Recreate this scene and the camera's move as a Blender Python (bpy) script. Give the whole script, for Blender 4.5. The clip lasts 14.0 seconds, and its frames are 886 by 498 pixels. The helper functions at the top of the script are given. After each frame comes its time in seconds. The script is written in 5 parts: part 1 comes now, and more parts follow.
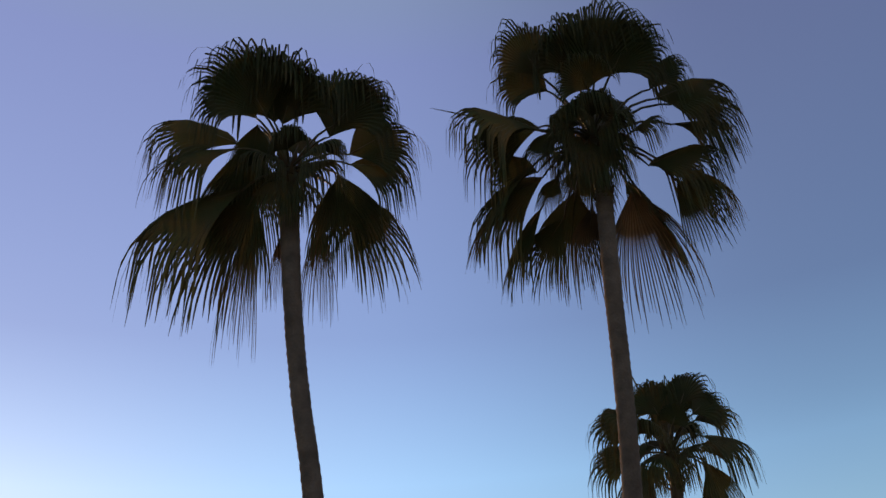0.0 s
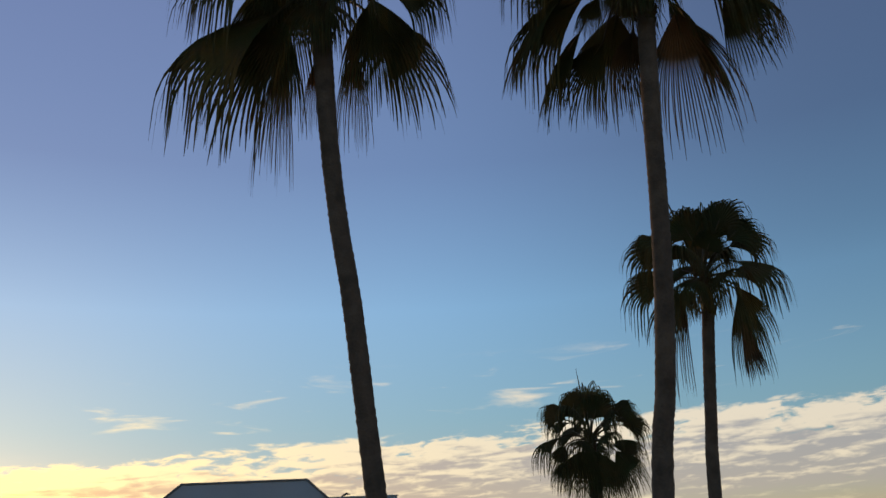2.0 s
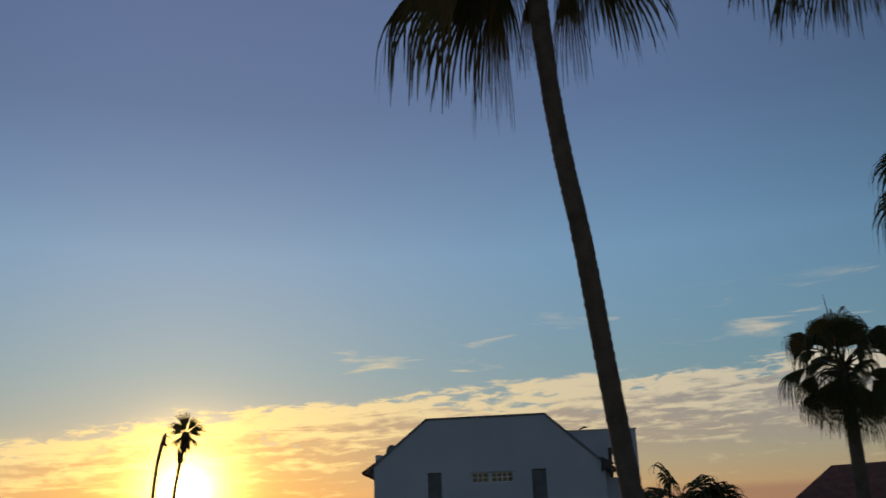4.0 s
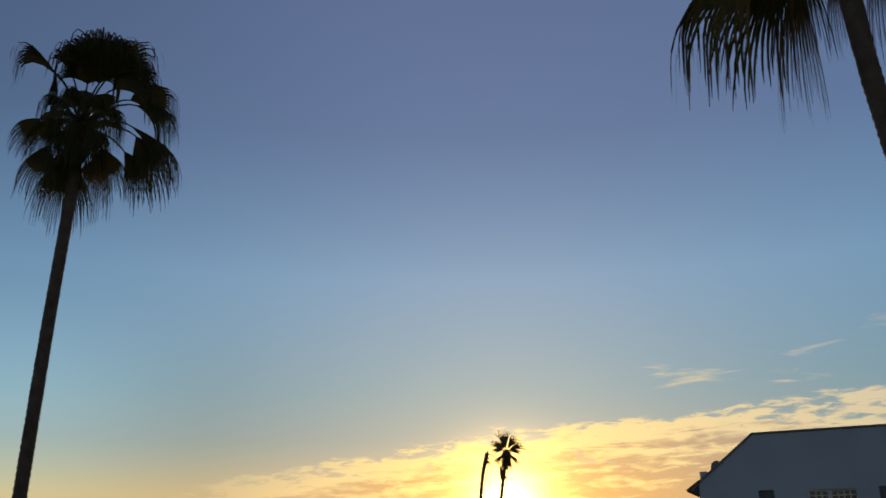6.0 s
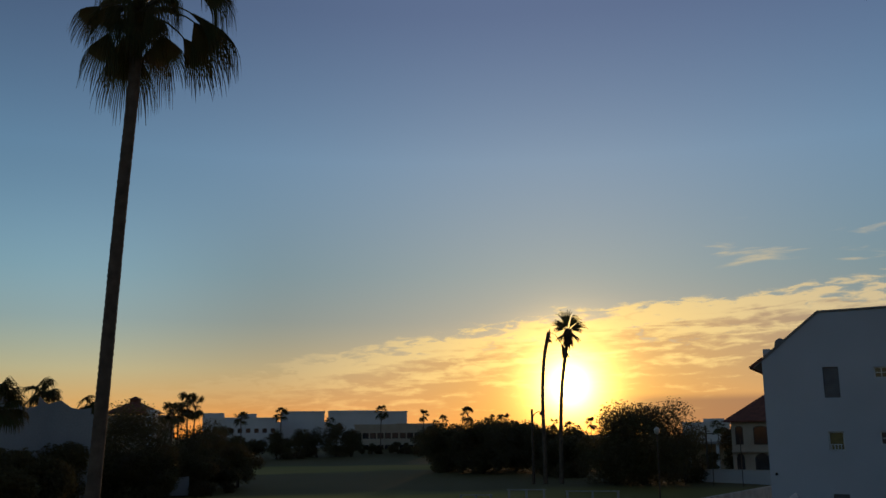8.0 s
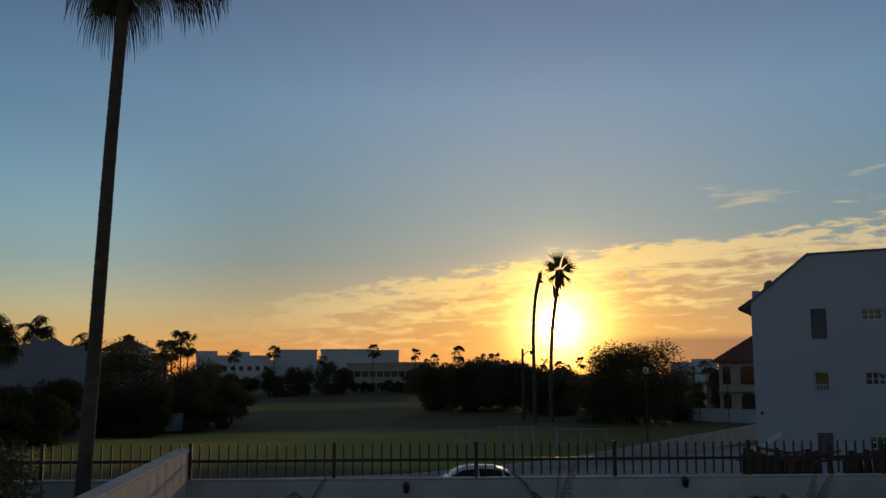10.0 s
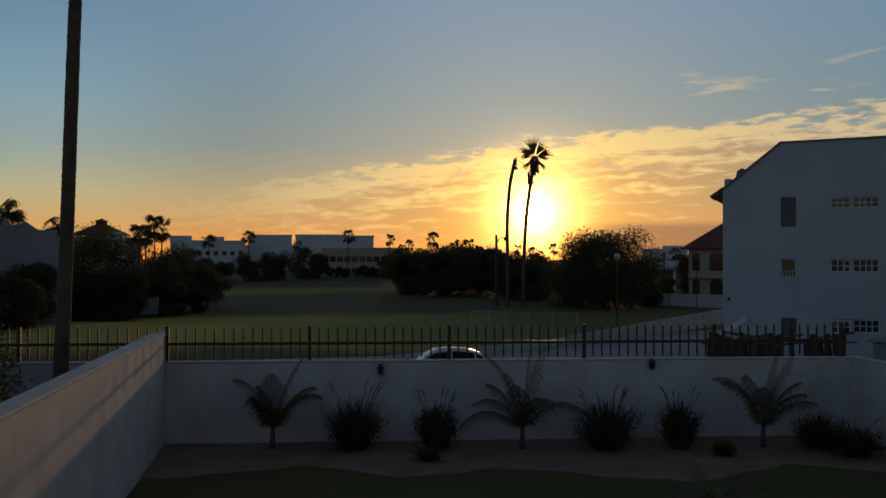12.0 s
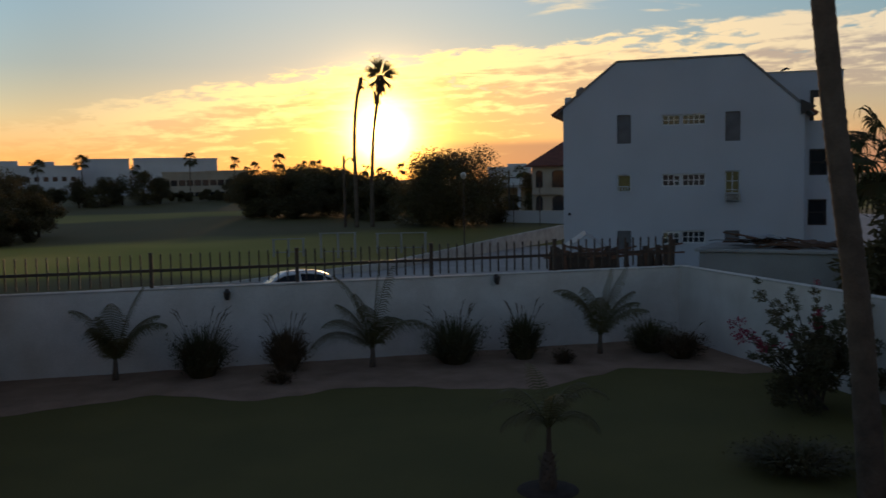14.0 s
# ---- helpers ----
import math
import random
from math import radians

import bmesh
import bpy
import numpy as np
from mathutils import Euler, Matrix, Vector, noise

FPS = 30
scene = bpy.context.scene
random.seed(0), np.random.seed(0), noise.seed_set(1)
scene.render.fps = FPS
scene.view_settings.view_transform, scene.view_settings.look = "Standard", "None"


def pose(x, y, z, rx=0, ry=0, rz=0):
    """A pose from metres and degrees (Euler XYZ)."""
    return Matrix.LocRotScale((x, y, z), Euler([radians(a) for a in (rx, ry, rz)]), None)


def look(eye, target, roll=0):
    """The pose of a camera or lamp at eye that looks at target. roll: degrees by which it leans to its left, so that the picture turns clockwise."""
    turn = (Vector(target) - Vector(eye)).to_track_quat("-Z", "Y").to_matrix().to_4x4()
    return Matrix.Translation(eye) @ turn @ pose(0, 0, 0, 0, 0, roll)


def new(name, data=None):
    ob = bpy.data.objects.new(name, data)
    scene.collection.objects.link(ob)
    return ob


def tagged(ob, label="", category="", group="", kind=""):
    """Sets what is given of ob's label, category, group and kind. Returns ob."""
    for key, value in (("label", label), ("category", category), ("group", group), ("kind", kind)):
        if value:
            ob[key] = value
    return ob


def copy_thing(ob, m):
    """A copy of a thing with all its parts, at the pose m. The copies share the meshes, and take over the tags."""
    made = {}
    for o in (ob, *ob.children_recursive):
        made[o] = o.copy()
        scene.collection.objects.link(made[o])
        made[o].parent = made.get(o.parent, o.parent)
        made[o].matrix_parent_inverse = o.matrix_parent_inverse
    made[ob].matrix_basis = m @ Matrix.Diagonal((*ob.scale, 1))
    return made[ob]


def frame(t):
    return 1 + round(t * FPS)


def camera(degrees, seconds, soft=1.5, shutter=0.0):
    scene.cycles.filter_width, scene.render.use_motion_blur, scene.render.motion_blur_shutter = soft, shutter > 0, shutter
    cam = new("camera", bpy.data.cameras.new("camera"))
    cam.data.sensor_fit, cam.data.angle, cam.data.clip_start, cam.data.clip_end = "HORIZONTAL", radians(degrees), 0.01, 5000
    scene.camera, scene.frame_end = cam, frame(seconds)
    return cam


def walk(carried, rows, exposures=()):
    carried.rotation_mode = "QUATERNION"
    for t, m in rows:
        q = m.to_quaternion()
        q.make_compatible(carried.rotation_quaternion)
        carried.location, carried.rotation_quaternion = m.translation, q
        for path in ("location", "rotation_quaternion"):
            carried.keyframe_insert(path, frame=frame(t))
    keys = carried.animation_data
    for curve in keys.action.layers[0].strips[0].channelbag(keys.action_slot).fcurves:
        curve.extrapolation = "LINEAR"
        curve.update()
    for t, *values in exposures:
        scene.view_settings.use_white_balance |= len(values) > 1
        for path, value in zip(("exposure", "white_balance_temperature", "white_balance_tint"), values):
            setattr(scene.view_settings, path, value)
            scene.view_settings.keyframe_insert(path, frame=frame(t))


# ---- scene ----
LENS = 51.96
EYE = 4.8          # eye height over the lawn, on an upper terrace
ARM = 0.4          # the camera is held this far in front of the turning body


def held(yaw, pitch, roll):
    a, p = radians(yaw), radians(pitch)
    eye = Vector((-ARM * math.sin(a), ARM * math.cos(a), EYE))
    ahead = Vector((-math.sin(a) * math.cos(p), math.cos(a) * math.cos(p), math.sin(p)))
    return look(eye, eye + ahead, roll)


# seconds, yaw to the left, pitch, roll
TURNS = [
    (0.0, -41.13, 31.41, -4.52), (0.5, -40.40, 29.69, -4.95), (1.0, -39.08, 27.34, -4.35), (1.5, -38.39, 23.84, -3.83),
    (2.0, -37.88, 20.78, -3.40), (4.3, -19.83, 17.61, -1.95), (4.5, -17.74, 17.79, -1.81), (5.0, -12.33, 18.61, -1.52),
    (5.5, -7.31, 19.13, -1.11), (6.0, -3.25, 18.97, -0.66), (6.5, -0.67, 17.79, -0.37), (7.0, 0.77, 15.59, -0.31),
    (7.5, 1.02, 13.35, -0.38), (8.0, 0.77, 11.59, -0.46), (10.5, 0.12, 6.59, 0.01), (11.0, -0.16, 4.84, 0.24),
    (11.5, -0.67, 2.77, 0.25), (12.0, -1.28, 0.66, 0.05), (12.5, -1.64, -1.80, -0.13), (13.0, -3.07, -3.45, -0.67),
    (13.5, -5.98, -4.05, -0.95), (14.0, -10.70, -4.42, -1.02),
]
cam = camera(LENS, 14.0, shutter=0.3)
walk(cam, [(t, held(*turn)) for t, *turn in TURNS],
     exposures=[(0.0, 1.22, 6900, 21), (1.0, 0.95, 6700, 17), (2.0, 0.6, 6500, 12), (4.3, 0.0, 6500, 10), (6.5, 0.05, 6500, 10), (8.0, -0.25, 6500, 10),
                (10.5, -0.28, 6600, 11), (12.0, -0.3, 6700, 12), (13.0, 0.1, 6850, 13), (14.0, 0.4, 6850, 15)])

# ---------------------------------------------------------------- light
SUN_AZ, SUN_EL = radians(7.0), radians(3.0)
SUN_DIR = Vector((math.sin(SUN_AZ) * math.cos(SUN_EL), math.cos(SUN_AZ) * math.cos(SUN_EL), math.sin(SUN_EL)))
SKY_STRENGTH = 0.15


def make_world():
    w = bpy.data.worlds.new("evening_sky")
    scene.world = w
    w.use_nodes = True
    nt = w.node_tree
    nt.nodes.clear()
    n, ln = nt.nodes, nt.links

    def val(node, key, v):
        node.inputs[key].default_value = v

    def math_node(op, a, b=0.0, c=0.0, clamp=False):
        m = n.new("ShaderNodeMath")
        m.operation, m.use_clamp = op, clamp
        for i, s in enumerate((a, b, c)):
            if isinstance(s, (int, float)):
                m.inputs[i].default_value = s
            else:
                ln.new(s, m.inputs[i])
        return m.outputs[0]

    def ramp(fac, lo, hi):
        m = n.new("ShaderNodeMapRange")
        m.interpolation_type = "SMOOTHSTEP"
        ln.new(fac, m.inputs[0])
        m.inputs[1].default_value, m.inputs[2].default_value = lo, hi
        return m.outputs[0]

    def mix(kind, fac, a, b):
        m = n.new("ShaderNodeMix")
        m.data_type, m.blend_type, m.clamp_result = "RGBA", kind, False
        for sock, s in ((m.inputs[0], fac), (m.inputs[6], a), (m.inputs[7], b)):
            if isinstance(s, (int, float, tuple)):
                sock.default_value = s
            else:
                ln.new(s, sock)
        return m.outputs[2]

    sky = n.new("ShaderNodeTexSky")
    sky.sky_type, sky.sun_disc = "NISHITA", False
    sky.sun_elevation, sky.sun_rotation = SUN_EL, SUN_AZ
    sky.air_density, sky.dust_density, sky.ozone_density = 1.0, 0.35, 3.5
    tc = n.new("ShaderNodeTexCoord")
    way = tc.outputs["Generated"]
    xyz = n.new("ShaderNodeSeparateXYZ")
    ln.new(way, xyz.inputs[0])
    X, Y, Z = xyz.outputs
    az = math_node("MULTIPLY", math_node("ARCTAN2", X, Y), 57.2958)
    el = math_node("MULTIPLY", math_node("ARCSINE", Z), 57.2958)
    # angle from the sun, in degrees
    dot = n.new("ShaderNodeVectorMath")
    dot.operation = "DOT_PRODUCT"
    ln.new(way, dot.inputs[0])
    dot.inputs[1].default_value = SUN_DIR
    off = math_node("MULTIPLY", math_node("ARCCOSINE", math_node("MINIMUM", dot.outputs["Value"], 1.0)), 57.2958)
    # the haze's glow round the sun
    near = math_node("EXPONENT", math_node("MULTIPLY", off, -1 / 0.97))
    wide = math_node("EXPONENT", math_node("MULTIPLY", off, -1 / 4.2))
    # cloud sheet: streaks, its upper edge rising to the right of the sun
    stretch = n.new("ShaderNodeCombineXYZ")
    ln.new(math_node("MULTIPLY", az, 0.135), stretch.inputs[0])
    slant = math_node("SUBTRACT", el, math_node("MULTIPLY", az, 0.025))
    ln.new(math_node("MULTIPLY", slant, 0.52), stretch.inputs[1])
    n1 = n.new("ShaderNodeTexNoise")
    ln.new(stretch.outputs[0], n1.inputs["Vector"])
    val(n1, "Scale", 1.3), val(n1, "Detail", 7.0), val(n1, "Roughness", 0.6), val(n1, "Distortion", 0.35)
    n2 = n.new("ShaderNodeTexNoise")
    ln.new(stretch.outputs[0], n2.inputs["Vector"])
    val(n2, "Scale", 5.5), val(n2, "Detail", 6.0), val(n2, "Roughness", 0.55), val(n2, "Distortion", 0.7)
    puff = math_node("ADD", math_node("MULTIPLY", n1.outputs["Fac"], 0.65), math_node("MULTIPLY", n2.outputs["Fac"], 0.35))
    # the upper edge climbs from low on the left to ten degrees far right, scalloped by the puffs
    edge = math_node("ADD", math_node("MULTIPLY", math_node("MINIMUM", math_node("MAXIMUM", az, -30.0), 6.0), 0.19), 6.4)
    edge = math_node("ADD", edge, math_node("MULTIPLY", math_node("MINIMUM", math_node("MAXIMUM", math_node("SUBTRACT", az, 6.0), 0.0), 34.0), 0.06))
    edge = math_node("ADD", edge, math_node("MULTIPLY", math_node("SUBTRACT", puff, 0.5), 3.6))
    below = math_node("DIVIDE", math_node("SUBTRACT", edge, el), 5.5)      # 0 at the edge, 1 well below it
    body = math_node("MINIMUM", math_node("MAXIMUM", below, -1.2), 0.42)
    dens = ramp(math_node("ADD", puff, math_node("MULTIPLY", body, 0.42)), 0.44, 0.56)
    dens = math_node("MULTIPLY", dens, ramp(below, -0.03, 0.07))
    dens = math_node("MULTIPLY", dens, ramp(el, -0.5, 0.8))
    away = ramp(az, -17.0, 3.0)
    dens = math_node("MULTIPLY", dens, math_node("ADD", math_node("MULTIPLY", away, 0.75), 0.12))
    # clear yellow air under the sheet, away from the sun
    under = math_node("MULTIPLY", ramp(below, 0.72, 1.1), ramp(az, 13.0, 25.0))
    dens = math_node("MULTIPLY", dens, math_node("SUBTRACT", 1.0, math_node("MULTIPLY", under, 0.5)))
    # thin wisps above the sheet
    comb = n.new("ShaderNodeCombineXYZ")
    ln.new(math_node("MULTIPLY", az, 0.13), comb.inputs[0])
    ln.new(math_node("MULTIPLY", el, 0.95), comb.inputs[1])
    comb.inputs[2].default_value = 3.7
    n3 = n.new("ShaderNodeTexNoise")
    ln.new(comb.outputs[0], n3.inputs["Vector"])
    val(n3, "Scale", 1.0), val(n3, "Detail", 4.0), val(n3, "Roughness", 0.55), val(n3, "Distortion", 0.8)
    over = math_node("MULTIPLY", ramp(below, -0.1, -0.3), math_node("SUBTRACT", 1.0, ramp(math_node("MULTIPLY", below, -1.0), 0.5, 0.9)))
    wisp = math_node("MULTIPLY", math_node("MULTIPLY", ramp(n3.outputs["Fac"], 0.57, 0.76), over), ramp(az, 12.0, 20.0))
    dens = math_node("MAXIMUM", dens, math_node("MULTIPLY", wisp, 0.75))
    sunny = math_node("EXPONENT", math_node("MULTIPLY", off, -1 / 15.0))
    lit = mix("MIX", sunny, (4.5, 3.75, 2.75, 1), (12.0, 7.8, 1.5, 1))
    dark = mix("MIX", sunny, (1.9, 1.7, 1.66, 1), (7.0, 3.3, 0.4, 1))
    deep = math_node("MULTIPLY", math_node("MINIMUM", math_node("MAXIMUM", below, -0.3), 1.3), 0.17)
    lay = n.new("ShaderNodeCombineXYZ")
    ln.new(math_node("MULTIPLY", az, 0.24), lay.inputs[0])
    ln.new(math_node("MULTIPLY", slant, 1.9), lay.inputs[1])
    n5 = n.new("ShaderNodeTexNoise")
    ln.new(lay.outputs[0], n5.inputs["Vector"])
    val(n5, "Scale", 1.0), val(n5, "Detail", 5.0), val(n5, "Roughness", 0.55), val(n5, "Distortion", 0.4)
    tone = math_node("ADD", math_node("MULTIPLY", n5.outputs["Fac"], 0.6), math_node("MULTIPLY", n2.outputs["Fac"], 0.4))
    rim = math_node("MULTIPLY", math_node("SUBTRACT", 1.0, ramp(below, 0.05, 0.3)), 0.16)
    shade = ramp(math_node("ADD", math_node("SUBTRACT", tone, deep), rim), 0.36, 0.53)
    cloud = mix("MIX", shade, dark, lit)
    # warm haze along the horizon, strongest under the sun
    side = math_node("EXPONENT", math_node("MULTIPLY", math_node("ABSOLUTE", math_node("SUBTRACT", az, 7.0)), -1 / 48.0))
    low = math_node("MULTIPLY", side, math_node("EXPONENT", math_node("MULTIPLY", math_node("MAXIMUM", el, 0.0), -1 / 2.5)))
    band = n.new("ShaderNodeVectorMath")
    band.operation = "SCALE"
    band.inputs[0].default_value = (3.3, 0.95, 0.02)
    ln.new(low, band.inputs["Scale"])
    soft = n.new("ShaderNodeGamma")
    ln.new(sky.outputs[0], soft.inputs[0])
    soft.inputs[1].default_value = 0.65
    # clear evening air: amber low down, pale cyan above it, deep blue high up
    air = n.new("ShaderNodeValToRGB")
    # last stop: the unseen zenith, made warmer and brighter to light the garden
    stops = ((0.0, (0.80, 0.41, 0.17)), (0.08, (0.80, 0.66, 0.46)), (0.14, (0.63, 0.63, 0.57)), (0.2, (0.63, 0.70, 0.67)), (0.34, (0.78, 0.86, 0.90)), (0.52, (0.70, 0.64, 0.73)), (0.86, (0.91, 0.67, 0.77)), (1.0, (1.05, 0.80, 0.70)))
    while len(air.color_ramp.elements) < len(stops):
        air.color_ramp.elements.new(0.5)
    for e, (at, c) in zip(air.color_ramp.elements, stops):
        e.position, e.color = at, (*c, 1)
    ln.new(math_node("DIVIDE", math_node("MAXIMUM", el, 0.0), 50.0), air.inputs[0])
    twice = n.new("ShaderNodeVectorMath")
    twice.operation = "SCALE"
    ln.new(air.outputs[0], twice.inputs[0])
    twice.inputs["Scale"].default_value = 2.0
    tinted = mix("MULTIPLY", 1.0, soft.outputs[0], twice.outputs[0])
    # paler air low in the south-west, away from the sun
    pale = math_node("MULTIPLY", ramp(math_node("MULTIPLY", az, -1.0), 10.0, 24.0), math_node("SUBTRACT", 1.0, ramp(el, 8.0, 17.0)))
    lift = n.new("ShaderNodeVectorMath")
    lift.operation = "SCALE"
    ln.new(tinted, lift.inputs[0])
    # deeper blue high up, away from the sun on both sides
    deep_l = math_node("MULTIPLY", ramp(math_node("MULTIPLY", az, -1.0), -4.0, 30.0), ramp(el, 12.0, 28.0))
    deep_r = math_node("MULTIPLY", ramp(az, 34.0, 66.0), ramp(el, 8.0, 20.0))
    deeper = math_node("ADD", math_node("MULTIPLY", deep_l, 0.2), math_node("MULTIPLY", deep_r, 0.3))
    ln.new(math_node("SUBTRACT", math_node("ADD", math_node("MULTIPLY", pale, 0.45), 1.0), deeper), lift.inputs["Scale"])
    base = mix("ADD", 1.0, lift.outputs[0], band.outputs[0])
    out = mix("MIX", math_node("MULTIPLY", dens, 0.74), base, cloud)
    # a dull cloud bank low on the right
    bank = math_node("MULTIPLY", math_node("SUBTRACT", 1.0, ramp(el, 1.9, 2.5)), ramp(az, 8.5, 12.0))
    out = mix("MIX", math_node("MULTIPLY", bank, 0.7), out, (2.1, 1.15, 0.75, 1))
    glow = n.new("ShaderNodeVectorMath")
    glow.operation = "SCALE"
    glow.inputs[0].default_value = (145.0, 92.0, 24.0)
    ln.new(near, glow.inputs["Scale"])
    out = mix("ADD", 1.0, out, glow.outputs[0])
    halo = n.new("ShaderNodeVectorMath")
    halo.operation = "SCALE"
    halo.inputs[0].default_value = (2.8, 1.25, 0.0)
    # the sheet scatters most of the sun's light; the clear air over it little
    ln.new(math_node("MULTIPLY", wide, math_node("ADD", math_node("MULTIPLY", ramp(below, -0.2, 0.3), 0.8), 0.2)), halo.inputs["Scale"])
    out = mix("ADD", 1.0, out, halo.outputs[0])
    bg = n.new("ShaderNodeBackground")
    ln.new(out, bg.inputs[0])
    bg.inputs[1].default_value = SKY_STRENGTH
    o = n.new("ShaderNodeOutputWorld")
    ln.new(bg.outputs[0], o.inputs[0])


make_world()
sun = new("sun", bpy.data.lights.new("sun", "SUN"))
sun.data.energy, sun.data.angle, sun.data.color = 0.8, radians(1.2), (1.0, 0.62, 0.32)
sun.matrix_world = look(SUN_DIR * 200, (0, 0, 0))


# ---------------------------------------------------------------- materials
def material(name, color, rough=0.8, second=None, scale=4.0, fine=40.0, bump=0.2, metal=0.0, vary=0.0, through_light=0.0, spec=0.3):
    m = bpy.data.materials.new(name)
    m.use_nodes = True
    nt = m.node_tree
    n, ln = nt.nodes, nt.links
    b = n["Principled BSDF"]
    b.inputs["Roughness"].default_value, b.inputs["Metallic"].default_value = rough, metal
    b.inputs["Specular IOR Level"].default_value = spec
    tc = n.new("ShaderNodeTexCoord")
    big, small = n.new("ShaderNodeTexNoise"), n.new("ShaderNodeTexNoise")
    for node, s in ((big, scale), (small, fine)):
        ln.new(tc.outputs["Object"], node.inputs["Vector"])
        node.inputs["Scale"].default_value, node.inputs["Detail"].default_value = s, 6.0
    second = second or tuple(c * 0.72 for c in color)
    ramp = n.new("ShaderNodeMapRange")
    ramp.inputs[1].default_value, ramp.inputs[2].default_value = 0.35, 0.68
    ln.new(big.outputs["Fac"], ramp.inputs[0])
    mx = n.new("ShaderNodeMix")
    mx.data_type = "RGBA"
    mx.inputs[6].default_value, mx.inputs[7].default_value = (*color, 1), (*second, 1)
    ln.new(ramp.outputs[0], mx.inputs[0])
    grain = n.new("ShaderNodeMix")
    grain.data_type, grain.blend_type = "RGBA", "MULTIPLY"
    grain.inputs[0].default_value = 0.35
    ln.new(mx.outputs[2], grain.inputs[6])
    ln.new(small.outputs["Fac"], grain.inputs[7])
    top = grain.outputs[2]
    if vary:
        info = n.new("ShaderNodeObjectInfo")
        geo = n.new("ShaderNodeNewGeometry")
        add = n.new("ShaderNodeMath")
        add.operation = "ADD"
        ln.new(info.outputs["Random"], add.inputs[0])
        ln.new(geo.outputs["Random Per Island"], add.inputs[1])
        rng = n.new("ShaderNodeMapRange")
        rng.inputs[2].default_value = 2.0
        rng.inputs[3].default_value, rng.inputs[4].default_value = 1 - vary, 1 + vary
        ln.new(add.outputs[0], rng.inputs[0])
        hsv = n.new("ShaderNodeHueSaturation")
        ln.new(rng.outputs[0], hsv.inputs["Value"])
        ln.new(top, hsv.inputs["Color"])
        top = hsv.outputs[0]
    ln.new(top, b.inputs["Base Color"])
    if bump:
        bp = n.new("ShaderNodeBump")
        bp.inputs["Strength"].default_value, bp.inputs["Distance"].default_value = bump, 0.02
        ln.new(small.outputs["Fac"], bp.inputs["Height"])
        ln.new(bp.outputs[0], b.inputs["Normal"])
    if through_light:
        tr = n.new("ShaderNodeBsdfTranslucent")
        ln.new(top, tr.inputs["Color"])
        sh = n.new("ShaderNodeMixShader")
        sh.inputs[0].default_value = through_light
        ln.new(b.outputs[0], sh.inputs[1])
        ln.new(tr.outputs[0], sh.inputs[2])
        ln.new(sh.outputs[0], n["Material Output"].inputs["Surface"])
    return m


def course_grass():
    """Rough grass with mown strips across the course, their borders soft and wandering."""
    m = material("course_grass", (0.095, 0.078, 0.016), 0.95, (0.125, 0.092, 0.024), 0.05, 6, 0.5)
    n, ln = m.node_tree.nodes, m.node_tree.links
    tc = n.new("ShaderNodeTexCoord")
    xyz = n.new("ShaderNodeSeparateXYZ")
    ln.new(tc.outputs["Object"], xyz.inputs[0])
    wander = n.new("ShaderNodeTexNoise")
    ln.new(tc.outputs["Object"], wander.inputs["Vector"])
    wander.inputs["Scale"].default_value, wander.inputs["Detail"].default_value = 0.045, 4.0

    def calc(op, a, b):
        q = n.new("ShaderNodeMath")
        q.operation = op
        for sock, v in zip(q.inputs, (a, b)):
            if isinstance(v, (int, float)):
                sock.default_value = v
            else:
                ln.new(v, sock)
        return q.outputs[0]

    def ease(v, lo, hi):
        q = n.new("ShaderNodeMapRange")
        q.interpolation_type = "SMOOTHSTEP"
        ln.new(v, q.inputs[0])
        q.inputs[1].default_value, q.inputs[2].default_value = lo, hi
        return q.outputs[0]

    y = calc("ADD", xyz.outputs[1], calc("MULTIPLY", calc("SUBTRACT", wander.outputs["Fac"], 0.5), 26.0))
    strip = calc("MULTIPLY", ease(y, 46.0, 53.0), calc("SUBTRACT", 1.0, ease(y, 78.0, 90.0)))
    strip = calc("MULTIPLY", strip, calc("SUBTRACT", 1.0, calc("MULTIPLY", ease(xyz.outputs[0], -14.0, 16.0), 0.75)))
    far = calc("MULTIPLY", calc("MULTIPLY", ease(y, 118.0, 126.0), calc("SUBTRACT", 1.0, ease(y, 140.0, 150.0))), 0.5)
    mown = n.new("ShaderNodeMix")
    mown.data_type = "RGBA"
    ln.new(calc("MAXIMUM", strip, far), mown.inputs[0])
    b = n["Principled BSDF"]
    ln.new(b.inputs["Base Color"].links[0].from_socket, mown.inputs[6])
    grass = n.new("ShaderNodeMix")
    grass.data_type = "RGBA"
    ln.new(ease(wander.outputs["Fac"], 0.38, 0.62), grass.inputs[0])
    grass.inputs[6].default_value, grass.inputs[7].default_value = (0.29, 0.25, 0.02, 1), (0.38, 0.30, 0.04, 1)
    ln.new(grass.outputs[2], mown.inputs[7])
    ln.new(mown.outputs[2], b.inputs["Base Color"])
    return m


